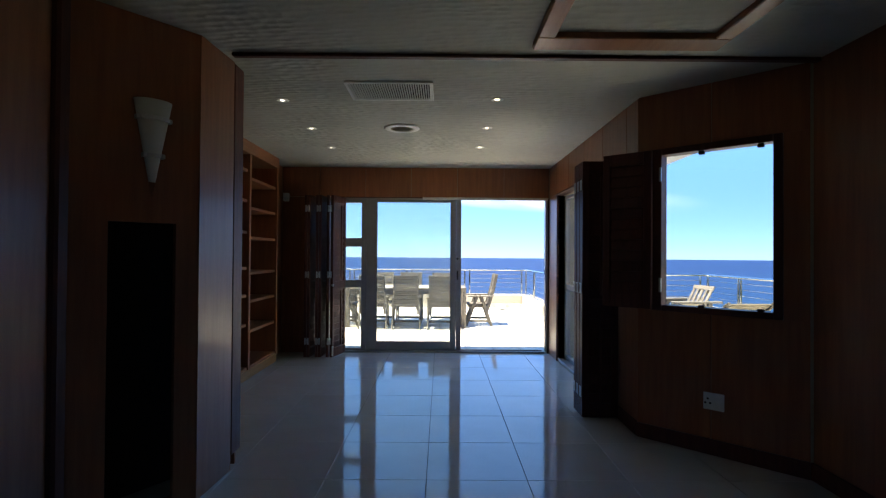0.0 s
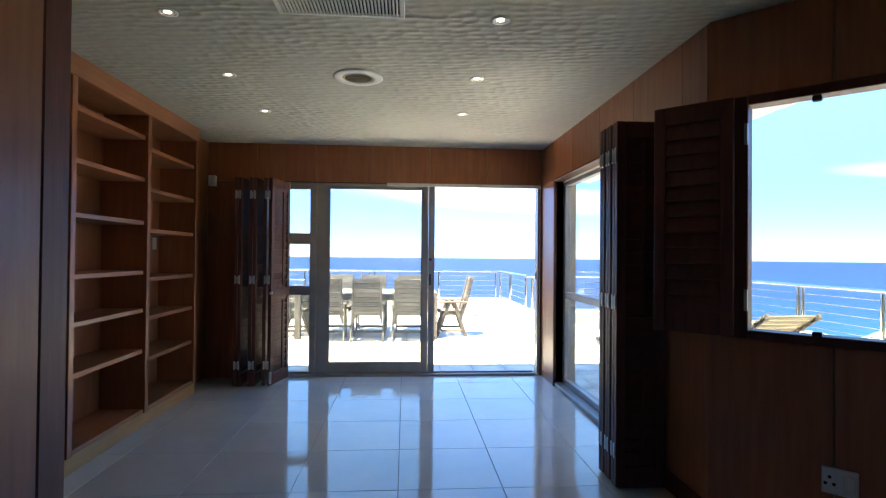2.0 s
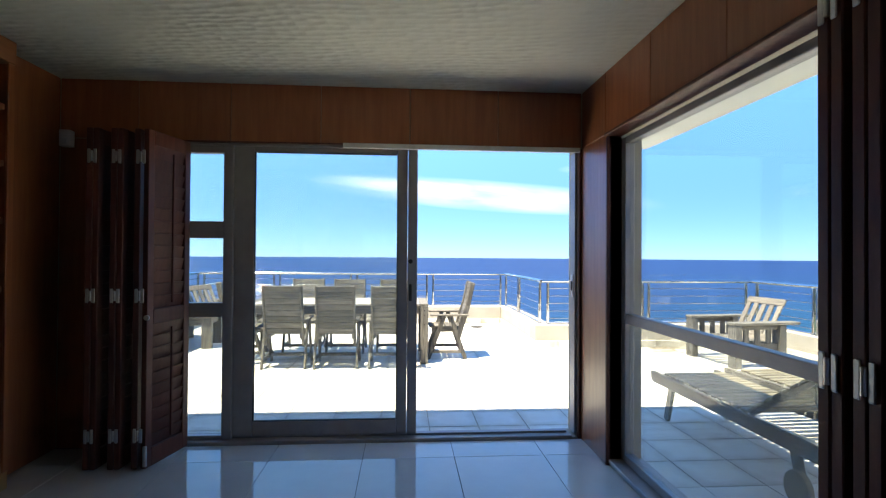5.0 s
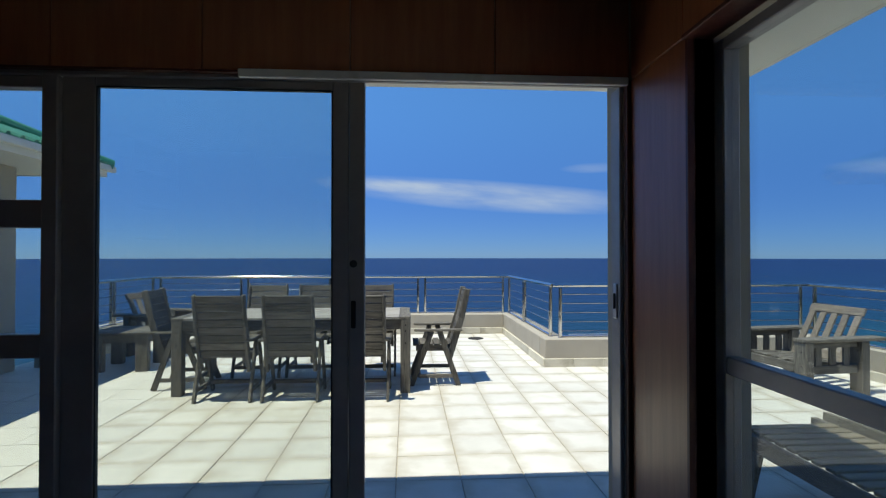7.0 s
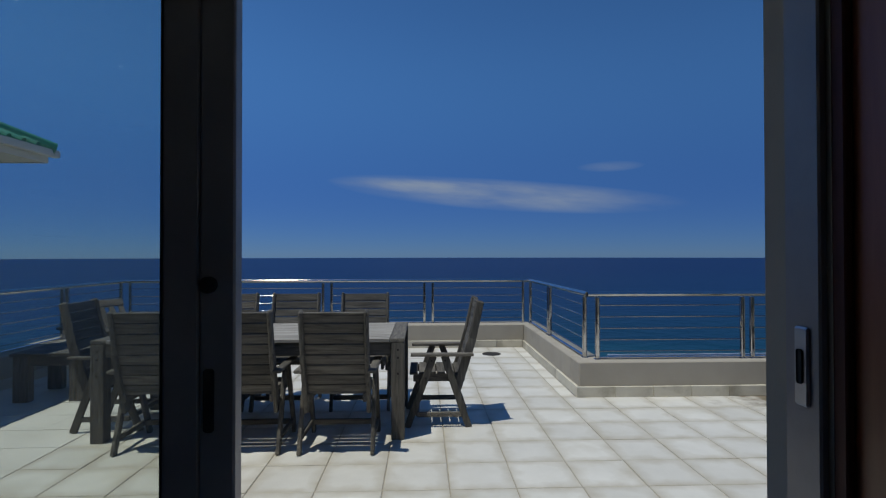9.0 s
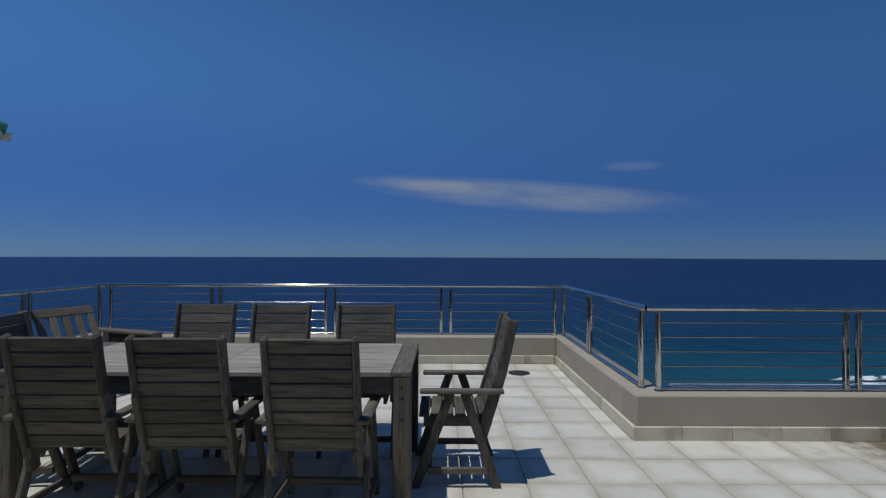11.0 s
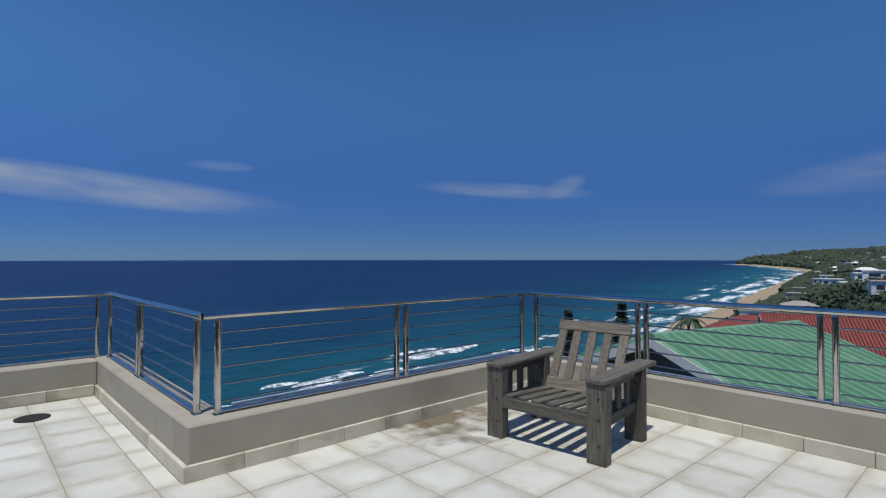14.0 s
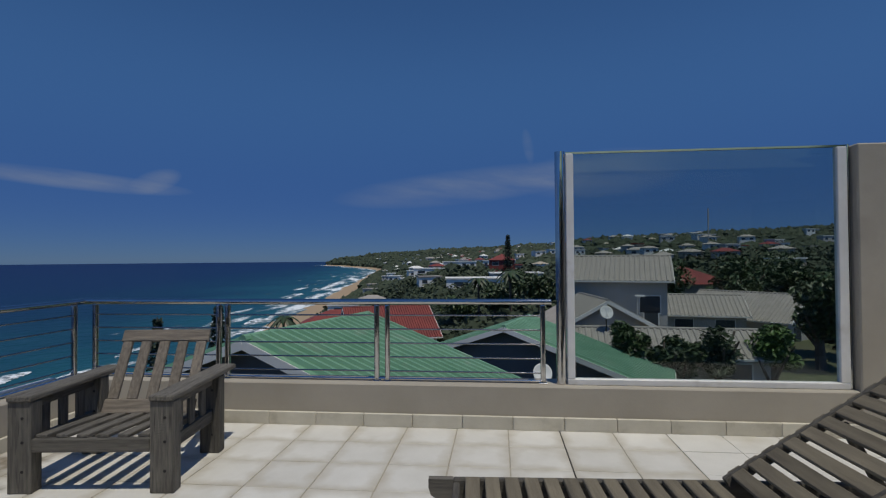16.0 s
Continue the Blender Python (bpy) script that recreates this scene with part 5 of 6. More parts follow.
def surf_material():
    """Broken white water: long ragged bands along the shore, lacy at their edges; u runs along the coast and v out to sea, in metres."""
    m = surface("broken_surf", (0.82, 0.85, 0.86), (0.66, 0.74, 0.76), 0.2, 0.7)
    nt = m.node_tree
    N, L = nt.nodes.new, nt.links.new
    uv, mp, n1, n2, sep, geo = (N(k) for k in ("ShaderNodeUVMap", "ShaderNodeMapping", "ShaderNodeTexNoise", "ShaderNodeTexNoise", "ShaderNodeSeparateXYZ", "ShaderNodeNewGeometry"))
    uv.uv_map = "shore"
    mp.inputs["Scale"].default_value = (0.018, 0.085, 1)
    L(uv.outputs[0], mp.inputs["Vector"])
    n1.inputs["Scale"].default_value, n1.inputs["Detail"].default_value, n1.inputs["Roughness"].default_value = 1.0, 4, 0.55
    L(mp.outputs[0], n1.inputs["Vector"])
    n2.inputs["Scale"].default_value, n2.inputs["Detail"].default_value, n2.inputs["Roughness"].default_value = 0.35, 6, 0.65
    L(geo.outputs["Position"], n2.inputs["Vector"])
    L(uv.outputs[0], sep.inputs[0])
    near, both, tot, cut = N("ShaderNodeMapRange"), N("ShaderNodeMath"), N("ShaderNodeMath"), N("ShaderNodeMapRange")
    for key, val in (("From Min", -2.0), ("From Max", 70.0), ("To Min", 0.15), ("To Max", -0.12)):
        near.inputs[key].default_value = val
    L(sep.outputs[1], near.inputs["Value"])
    both.operation = "MULTIPLY_ADD"
    both.inputs[1].default_value = 0.4
    L(n2.outputs[0], both.inputs[0])
    L(n1.outputs[0], both.inputs[2])
    # calmer water in the lee of the near bank
    lee, sub = N("ShaderNodeMapRange"), N("ShaderNodeMath")
    for key, val in (("From Min", 150.0), ("From Max", 260.0), ("To Min", -0.07), ("To Max", 0.0)):
        lee.inputs[key].default_value = val
    L(sep.outputs[0], lee.inputs["Value"])
    L(both.outputs[0], sub.inputs[0])
    L(lee.outputs[0], sub.inputs[1])
    L(sub.outputs[0], tot.inputs[0])
    L(near.outputs[0], tot.inputs[1])
    cut.inputs["From Min"].default_value, cut.inputs["From Max"].default_value = 0.79, 0.90
    L(tot.outputs[0], cut.inputs["Value"])
    L(cut.outputs[0], nt.nodes["Principled BSDF"].inputs["Alpha"])
    return m


def foam():
    """A thin sheet of surf on the water that follows the coast."""
    bm = bmesh.new()
    shore = bm.loops.layers.uv.new("shore")
    xs = [-80 + 12 * k for k in range(90)] + [1000 + 40 * k for k in range(66)]
    outs = (-3, 4, 12, 22, 34, 48, 64, 84)
    rows = [[(bm.verts.new((x, coast(x) + v + 3 * noise.noise((x / 40, v / 20, 4)), SEA + 0.05)), x, v) for v in outs] for x in xs]
    for a, b in zip(rows, rows[1:]):
        for k in range(len(outs) - 1):
            quad = (a[k], b[k], b[k + 1], a[k + 1])
            f = bm.faces.new([q[0] for q in quad])
            for loop, q in zip(f.loops, quad):
                loop[shore].uv = (q[1], q[2])
    return bm


def breakers():
    """Single large breaking waves: x, y, length, width."""
    bm = bmesh.new()
    for k, (x0, y0, ln, wd) in enumerate(((103, 119.5, 36, 5.0), (96, 124, 22, 2.2), (63, 111.5, 20, 1.8), (77, 109, 12, 1.6), (37, 104, 9, 1.6), (84, 104.5, 16, 2.0), (118, 107.5, 14, 2.0),
                                          (218, 128, 26, 3.0), (224, 114, 22, 3.0), (52, 113, 9, 1.0), (60, 108, 14, 1.2), (150, 116, 20, 2.0))):
        n = 30
        lo, hi = [], []
        for j in range(n + 1):
            f = j / n
            x = x0 + ln * (f - 0.5)
            y = y0 + 0.12 * (x - x0) + 1.6 * noise.noise((x / 9, k, 0))
            env = math.sin(math.pi * f) ** 0.5
            lo.append(bm.verts.new((x, y - wd * env * (0.5 + 0.9 * abs(noise.noise((x / 2.5, k, 2)))), SEA + 0.12)))
            hi.append(bm.verts.new((x, y + wd * env * (0.3 + 0.9 * abs(noise.noise((x / 1.7, k, 5)))), SEA + 0.12 + 0.5 * env)))
        for j in range(n):
            bm.faces.new((lo[j], lo[j + 1], hi[j + 1], hi[j]))
    return bm


tagged(part("surf", foam(), surf_material()), "white broken surf rolling onto the beach", "surf", "", "stuff")
tagged(part("breaking_wave", breakers(), M_FOAM), "white crests of waves breaking off the shore", "surf", "", "stuff")


# ---- trees ----
def leaf_cloud(bm, centre, size, count, rnd, leaf=0.25):
    for _ in range(count):
        while True:
            v = Vector((rnd.uniform(-1, 1), rnd.uniform(-1, 1), rnd.uniform(-1, 1)))
            if 0.25 < v.length < 1:
                break
        c = Vector(centre) + Vector((v.x * size[0], v.y * size[1], v.z * size[2]))
        q = Euler((rnd.uniform(-1, 1), rnd.uniform(-1, 1), rnd.uniform(0, 6.3))).to_matrix()
        s = leaf * rnd.uniform(0.6, 1.4)
        vs = [bm.verts.new(c + q @ Vector(p)) for p in ((-s, 0, 0), (0, -0.45 * s, 0.12 * s), (s, 0, -0.1 * s), (0, 0.45 * s, 0.12 * s))]
        bm.faces.new(vs)


def broad_tree(at, h, r, mat, seed, label, count=900, leaf=0.28, group="trees by the houses"):
    rnd = random.Random(seed)
    root = thing("tree", label, "tree", group, at)
    bm = bmesh.new()
    add_taper(bm, (0, 0, 0), (0.1 * r, 0, h * 0.6), 0.05 * h + 0.04, 0.03 * h)
    for k in range(5):
        a = k * 1.256 + rnd.random()
        add_taper(bm, (0.05 * r, 0, h * (0.35 + 0.05 * k)), (0.6 * r * math.cos(a), 0.6 * r * math.sin(a), h * (0.62 + 0.06 * k)), 0.02 * h, 0.008 * h, 6)
    part("trunk", bm, M_BARK, root)
    bm = bmesh.new()
    for k in range(9):
        a, d = rnd.uniform(0, 6.3), rnd.uniform(0, 0.62) * r
        s = r * rnd.uniform(0.34, 0.55)
        leaf_cloud(bm, (d * math.cos(a), d * math.sin(a), h * rnd.uniform(0.55, 0.92)), (s, s, s * 0.75), count // 9, rnd, leaf)
    part("crown", bm, mat, root)
    return root


def add_taper(bm, p0, p1, r0, r1, n=8):
    p0, p1 = Vector(p0), Vector(p1)
    q = (p1 - p0).to_track_quat("Z", "Y")
    a = [bm.verts.new(p0 + q @ Vector((r0 * math.cos(2 * math.pi * k / n), r0 * math.sin(2 * math.pi * k / n), 0))) for k in range(n)]
    b = [bm.verts.new(p1 + q @ Vector((r1 * math.cos(2 * math.pi * k / n), r1 * math.sin(2 * math.pi * k / n), 0))) for k in range(n)]
    for k in range(n):
        bm.faces.new((a[k], a[(k + 1) % n], b[(k + 1) % n], b[k]))
    bm.faces.new(b)


def norfolk_pine(at, h, r, seed):
    rnd = random.Random(seed)
    root = thing("pine_tree", "tall dark columnar pine tree", "tree", "pines", at)
    bm = bmesh.new()
    add_taper(bm, (0, 0, 0), (0, 0, h), 0.03 * h, 0.004 * h)
    part("trunk", bm, M_BARK, root)
    bm = bmesh.new()
    tiers = 16
    for k in range(tiers):
        z = h * (0.12 + 0.87 * k / tiers)
        rr = r * (1 - 0.75 * (k / tiers) ** 1.6)
        for j in range(11):
            a = j * 0.571 + rnd.uniform(-0.2, 0.2)
            leaf_cloud(bm, (rr * 0.62 * math.cos(a), rr * 0.62 * math.sin(a), z + 0.02 * h), (rr * 0.4, rr * 0.4, h * 0.03), 9, rnd, 0.10 * r + 0.12)
    part("crown", bm, M_CONIFER, root)


def palm(at, h, seed):
    rnd = random.Random(seed)
    root = thing("palm_tree", "palm tree with drooping fronds", "tree", "palms", at)
    bm = bmesh.new()
    add_taper(bm, (0, 0, 0), (0.2, 0.1, h), 0.2, 0.13)
    part("trunk", bm, M_BARK, root)
    for k in range(16):
        a, up = k * 0.393 + rnd.uniform(-0.15, 0.15), rnd.uniform(-0.1, 0.9)
        bm = bmesh.new()
        prev = None
        for j in range(8):
            f = j / 7
            c = Vector((0.2 + 1.9 * f * math.cos(a), 0.1 + 1.9 * f * math.sin(a), h + 1.3 * up * f - 1.7 * f * f))
            side = Vector((-math.sin(a), math.cos(a), 0)) * 0.28 * math.sin(math.pi * min(0.15 + f * 0.85, 1))
            row = [bm.verts.new(c - side - Vector((0, 0, 0.12))), bm.verts.new(c), bm.verts.new(c + side - Vector((0, 0, 0.12)))]
            if prev:
                bm.faces.new((prev[0], prev[1], row[1], row[0]))
                bm.faces.new((prev[1], prev[2], row[2], row[1]))
            prev = row
        part("frond", bm, M_LEAF, root)


# ---- houses ----
def corrugated(p_ridge0, p_ridge1, p_eave0, p_eave1, pitch=0.22, depth=0.035, thick=0.02):
    """A ribbed metal sheet between a ridge and an eave."""
    bm = bmesh.new()
    r0, r1, e0, e1 = (Vector(p) for p in (p_ridge0, p_ridge1, p_eave0, p_eave1))
    n = max(4, round((r1 - r0).length / pitch))
    nrm = (r1 - r0).cross(e0 - r0).normalized()
    if nrm.z < 0:
        nrm = -nrm
    rows = []
    for k in range(n):
        for f, hh in ((0.0, 0), (0.5, 0), (0.62, 1), (0.88, 1)):
            g = (k + f) / n
            up = nrm * (depth * hh)
            rows.append((bm.verts.new(r0.lerp(r1, g) + up), bm.verts.new(e0.lerp(e1, g) + up)))
    rows.append((bm.verts.new(r1), bm.verts.new(e1)))
    for a, b in zip(rows, rows[1:]):
        bm.faces.new((a[0], b[0], b[1], a[1]))
    return bm


def house_window(root, m, w, h):
    win = part("window", box(-w / 2, w / 2, -0.03, 0.03, 0, h, 0, 1, m), M_PAINT_W, root)
    part("pane", box(-w / 2 + 0.07, w / 2 - 0.07, -0.04, -0.031, 0.07, h - 0.07, 0, 1, m), M_PANE, win)


def gable_house(at, rz, w, d, wall_h, rise, over, roof_mat, wall_mat, label, sheet=True, windows=2, group="houses on the slope"):
    """Ridge along the house's own x; the floor is at its origin."""
    root = thing("house", label, "house", group, at, rz)
    bm = prism([(-w / 2, -d / 2), (w / 2, -d / 2), (w / 2, d / 2), (-w / 2, d / 2)], 0, wall_h)
    for s in (-1, 1):
        x = s * w / 2
        a = [bm.verts.new((x, y, z)) for y, z in ((-d / 2, wall_h), (d / 2, wall_h), (0, wall_h + rise))]
        b = [bm.verts.new((x - s * 0.2, y, z)) for y, z in ((-d / 2, wall_h), (d / 2, wall_h), (0, wall_h + rise))]
        bm.faces.new(a if s > 0 else a[::-1])
        bm.faces.new(b[::-1] if s > 0 else b)
    part("wall", bm, wall_mat, root)
    k = (d / 2 + over) / (d / 2)
    ze, zr = wall_h + rise - rise * k + 0.06, wall_h + rise + 0.06
    for s in (-1, 1):
        pr = ((-w / 2 - over, 0, zr), (w / 2 + over, 0, zr), (-w / 2 - over, s * d / 2 * k, ze), (w / 2 + over, s * d / 2 * k, ze))
        part("roof", corrugated(*pr, pitch=0.26 if sheet else 0.3, depth=0.09 if sheet else 0.05), roof_mat, root)
        for x in (-w / 2 - over, w / 2 + over):
            part("barge_board", plank((x, 0, zr - 0.1), (x, s * d / 2 * k, ze - 0.1), 0.18, 0.04, 0.0, (1, 0, 0)), M_PAINT_W, root)
        part("gutter", box(-w / 2 - over, w / 2 + over, s * d / 2 * k - 0.05, s * d / 2 * k + 0.05, ze - 0.1, ze - 0.01), M_PAINT_W, root)
    part("ridge", tube((-w / 2 - over, 0, zr), (w / 2 + over, 0, zr), 0.09, 8), roof_mat, root)
    for j in range(windows):
        x = -w / 2 + (j + 0.5) * w / windows
        house_window(root, pose(x, -d / 2, wall_h * 0.5), min(1.4, w / windows * 0.5), min(1.3, wall_h * 0.4))
        house_window(root, pose(-w / 2, -d / 2 + (j + 0.5) * d / windows, wall_h * 0.5, 0, 0, -90), min(1.4, d / windows * 0.5), min(1.3, wall_h * 0.4))
    return root


def block_house(at, rz, w, d, h, roof_mat, wall_mat, label, hip=True, group="houses along the coast"):
    root = thing("house", label, "house", group, at, rz)
    part("wall", box(-w / 2, w / 2, -d / 2, d / 2, -3, h), wall_mat, root)
    if hip:
        hip_roof(root, -w / 2 - 0.5, w / 2 + 0.5, -d / 2 - 0.5, d / 2 + 0.5, h, min(w, d) * 0.24, roof_mat)
    else:
        part("roof", box(-w / 2 - 0.3, w / 2 + 0.3, -d / 2 - 0.3, d / 2 + 0.3, h, h + 0.4), roof_mat, root)
    n = max(2, int(w / 3.5))
    for j in range(n):
        x = -w / 2 + (j + 0.5) * w / n
        house_window(root, pose(x, -d / 2, h - 2.0), w / n * 0.5, 1.3)
        house_window(root, pose(-w / 2, -d / 2 + (j + 0.5) * d / n, h - 2.0, 0, 0, -90), d / n * 0.5, 1.3)
    return root


# the two green roofs next door
gable_house((13.74, 11.75, -5.0), -16.1, 3.9, 12.0, 2.6, 2.1, 0.4, M_GREENROOF, M_PAINT_D, "house below with a ribbed green metal roof")
gable_house((23.9, 6.8, -6.3), -17.5, 3.2, 11.0, 3.0, 1.9, 0.4, M_GREENROOF, M_PAINT_D, "house below with a faded green metal roof and dark gable")
dish = thing("satellite_dish", "small white satellite dish on an arm", "satellite dish", "satellite dishes", (15.0, 6.55, -1.55))
part("bowl", lathe([(0.0, 0.0), (0.1, 0.008), (0.2, 0.03), (0.24, 0.045), (0.235, 0.05), (0.19, 0.036), (0.0, 0.008)], 24), M_PAINT_W, dish, smooth=True).matrix_basis = pose(0, 0, 0, 0, -70, 12)
part("arm", tube((0, 0, 0), (-0.35, 0, -0.12), 0.012, 8), M_STEEL, dish)
part("bracket", tube((0.02, 0, 0), (0.1, 0, -4.2), 0.025, 8), M_STEEL, dish)
# the grey tiled houses behind
grey_house = gable_house((39.0, -0.7, -6.5), -104, 5.6, 6.0, 6.4, 1.35, 0.4, M_GREYROOF, M_PAINT_G, "two-storey grey house with a concrete tile roof", False, 3)
gable_house((33.0, 2.2, -7.05), 6, 5.0, 7.0, 4.1, 1.9, 0.4, M_GREYROOF, M_PAINT_G, "grey gabled house wing with a white barge board", False, 1)
gable_house((29.5, -0.6, -6.5), -96, 8.5, 3.6, 3.2, 0.9, 0.3, M_GREYROOF, M_PAINT_G, "low grey tiled lean-to roof", False, 3)
gable_house((48.0, -13.2, -7.1), 40, 8.0, 6.0, 3.6, 1.7, 0.4, M_GREYROOF, M_PAINT_G, "grey tiled house behind the trees", False, 2)
gable_house((45.0, -8.0, -6.2), -102, 5.5, 5.0, 3.2, 1.2, 0.3, M_GREYROOF, M_PAINT_G, "low grey tiled house", False, 2)
house_window(grey_house, pose(1.8, -3.0, 4.25), 1.3, 1.15)
gable_house((58.5, 19.6, -9.9), 112, 8.5, 10.0, 3.4, 2.5, 0.5, M_REDROOF, M_PAINT_W, "house with a bright red ribbed roof and white barge boards")
dish_2 = copy_thing(dish, pose(29.4, 2.15, -1.55) @ Matrix.Scale(1.45, 4))
# houses further along the coast: x, y, turn, width, depth, height, hipped, roof, wall, label
TOWN = [
    (62, -12, 0, 8, 8, 1.2, True, M_REDROOF, M_PAINT_G, "house with a bright red hipped roof"),
    (152, 14, 5, 9, 16, 4, False, M_PAINT_W, M_PAINT_W, "flat-roofed white building on the slope"),
    (170, 2, 5, 9, 16, 4, False, M_PAINT_W, M_PAINT_G, "flat-roofed white building on the slope"),
    (193, 6, 0, 10, 9, 4, True, M_REDROOF, M_REDROOF, "small red house on the slope"),
    (120, 42, 12, 9, 9, 5, False, M_PAINT_W, M_PAINT_W, "white block house by the beach"),
    (140, 50, 12, 7, 12, 4, False, M_PAINT_W, M_PAINT_W, "white block house by the beach"),
    (182, 58, 12, 8, 16, 5, False, M_PAINT_W, M_PAINT_W, "white flat-roofed house by the beach"),
    (96, 36, 10, 10, 14, 3, True, M_REDROOF, M_PAINT_W, "red-roofed house beside the beach"),
    (250, 40, 10, 9, 14, 6, False, M_PAINT_W, M_PAINT_W, "white block house on the slope"),
    (300, 30, 10, 10, 16, 6, False, M_PAINT_W, M_PAINT_W, "white block house on the slope"),
]
for x, y, rz, w, d, h, hip, rm, wm, label in TOWN:
    block_house((x, y, ground_z(x, y) + (2.5 if hip else -0.8)), rz, w, d, h, rm, wm, label, hip)
rnd = random.Random(11)
for k in range(310):
    x = rnd.uniform(300, 1900) if k % 3 == 0 else rnd.uniform(230, 700)
    s = rnd.uniform(34, 360 if x < 900 else 600)
    if k >= 120:
        x, s = rnd.uniform(600, 2050), rnd.uniform(26, 240)
    if k >= 165:
        x, s = rnd.uniform(150, 520) if k % 2 else rnd.uniform(400, 1300), rnd.uniform(30, 330)
    y = coast(x) - s
    if abs(y) < 25 and x < 100:
        continue
    hip = rnd.random() < 0.5
    wm = rnd.choice((M_PAINT_W, M_PAINT_W, M_PAINT_G))
    rm = rnd.choice((M_REDROOF, M_GREYROOF, M_GREYROOF, M_PAINT_W)) if hip else M_PAINT_W
    low = k >= 165
    if low:
        wm, rm = rnd.choice((M_PAINT_G, M_PAINT_B, M_PAINT_W)), rnd.choice((M_GREYROOF, M_REDROOF, M_GREYROOF, M_PAINT_B, M_PAINT_W))
    block_house((x, y, ground_z(x, y) + (1.0 if low else 3.0) + x / 500), rnd.uniform(-10, 30), rnd.uniform(4, 6.5), rnd.uniform(5, 8.5), rnd.uniform(2.2, 3.2), rm, wm,
                "distant pale house on the wooded slope", hip)

# planting between the houses
broad_tree((24.8, 2.2, -6.8), 5.6, 1.0, M_BUSH, 1, "dark green strelitzia bush beside the house", 1500, 0.15)
broad_tree((24.9, 0.8, -6.8), 5.1, 1.1, M_BUSH, 2, "dark green garden bush beside the house", 1700, 0.15)
broad_tree((26.4, -0.6, -6.8), 4.8, 1.2, M_BUSH, 3, "dark green garden bush beside the house", 1700, 0.15)
broad_tree((27.0, -2.4, -6.8), 5.4, 1.3, M_BUSH, 4, "dark green garden tree beside the house", 1900, 0.15)
broad_tree((27.3, -4.8, -6.8), 5.0, 1.5, M_LEAF2, 5, "bright green rounded garden tree", 2200, 0.14)
broad_tree((35.0, -11.2, -6.6), 6.6, 2.4, M_BUSH, 6, "large dark leafy tree", 3600, 0.2)
broad_tree((37.5, -13.9, -6.6), 6.6, 2.8, M_BUSH, 16, "large dark leafy tree", 3200, 0.2)
broad_tree((52.0, -7.0, -6.5), 7.5, 3.0, M_BUSH, 17, "dark leafy tree behind the grey house", 2200, 0.25)
broad_tree((52.0, -14.0, -6.5), 7.5, 3.4, M_BUSH, 18, "dark leafy tree behind the grey house", 2200, 0.25)
for k, (x, y, h, r) in enumerate(((70, 8, 7, 4.5), (64, 3, 7.5, 4.0), (76, 13, 6.5, 4), (44, 9, 5.4, 3), (46, 14, 5.0, 3), (90, 4, 8, 5))):
    broad_tree((x, y, ground_z(x, y)), h - 2.4, r * 0.8, M_BUSH, 20 + k, "dense dark green tree by the red roof", 1800, 0.3)
broad_tree((31.8, 53.6, ground_z(31.8, 53.6)), -10.5 - ground_z(31.8, 53.6), 2.0, M_BUSH, 60, "dark green shrub on the bank above the surf", 1500, 0.28)
broad_tree((33.3, 51.7, ground_z(33.3, 51.7)), -10.4 - ground_z(33.3, 51.7), 1.8, M_BUSH, 61, "dark green shrub on the bank above the surf", 1500, 0.28)
broad_tree((30.8, 54.9, ground_z(30.8, 54.9)), -11.0 - ground_z(30.8, 54.9), 1.5, M_BUSH, 62, "dark green shrub on the bank above the surf", 1500, 0.28)
for k, (x, y, h, r) in enumerate(((58, -9, 7.6, 3.2), (61, -17, 7.8, 3.6), (57, -22, 7.4, 3.2), (66, -4, 7.4, 3.0), (70, -26, 8.0, 4.0))):
    broad_tree((x, y, -7.0), h, r, M_BUSH, 40 + k, "dense dark green tree behind the grey houses", 1700, 0.26)
palm((66, 6, -9.5), 9.0, 3)
palm((71, 10, -10), 8.5, 4)
palm((58, 31, ground_z(58, 31)), 10.5, 5)
norfolk_pine((59.0, 46.5, ground_z(59, 46.5)), -5.3 - ground_z(59, 46.5), 1.7, 1)
norfolk_pine((61.5, 40.5, ground_z(61.5, 40.5)), -4.1 - ground_z(61.5, 40.5), 1.7, 2)
norfolk_pine((183, 4, ground_z(183, 4)), 9.2 - ground_z(183, 4), 2.0, 3)
lamp = thing("street_lamp", "slim street lamp with a curved white head", "street lamp", "", (31.5, 0.1, -6.6))
part("pole", tube((0, 0, 0), (0, 0, 5.7), 0.05, 10), M_PAINT_G, lamp)
part("head", box(-0.12, 0.12, -0.4, 0.1, 5.68, 5.8, 0.04, 2), M_PAINT_W, lamp)
mast = thing("radio_mast", "thin lattice radio mast on the ridge", "mast", "", (316, -112, ground_z(316, -112)))
part("pole", tube((0, 0, 0), (0, 0, 28.5 - ground_z(316, -112)), 0.35, 6), M_PAINT_G, mast)


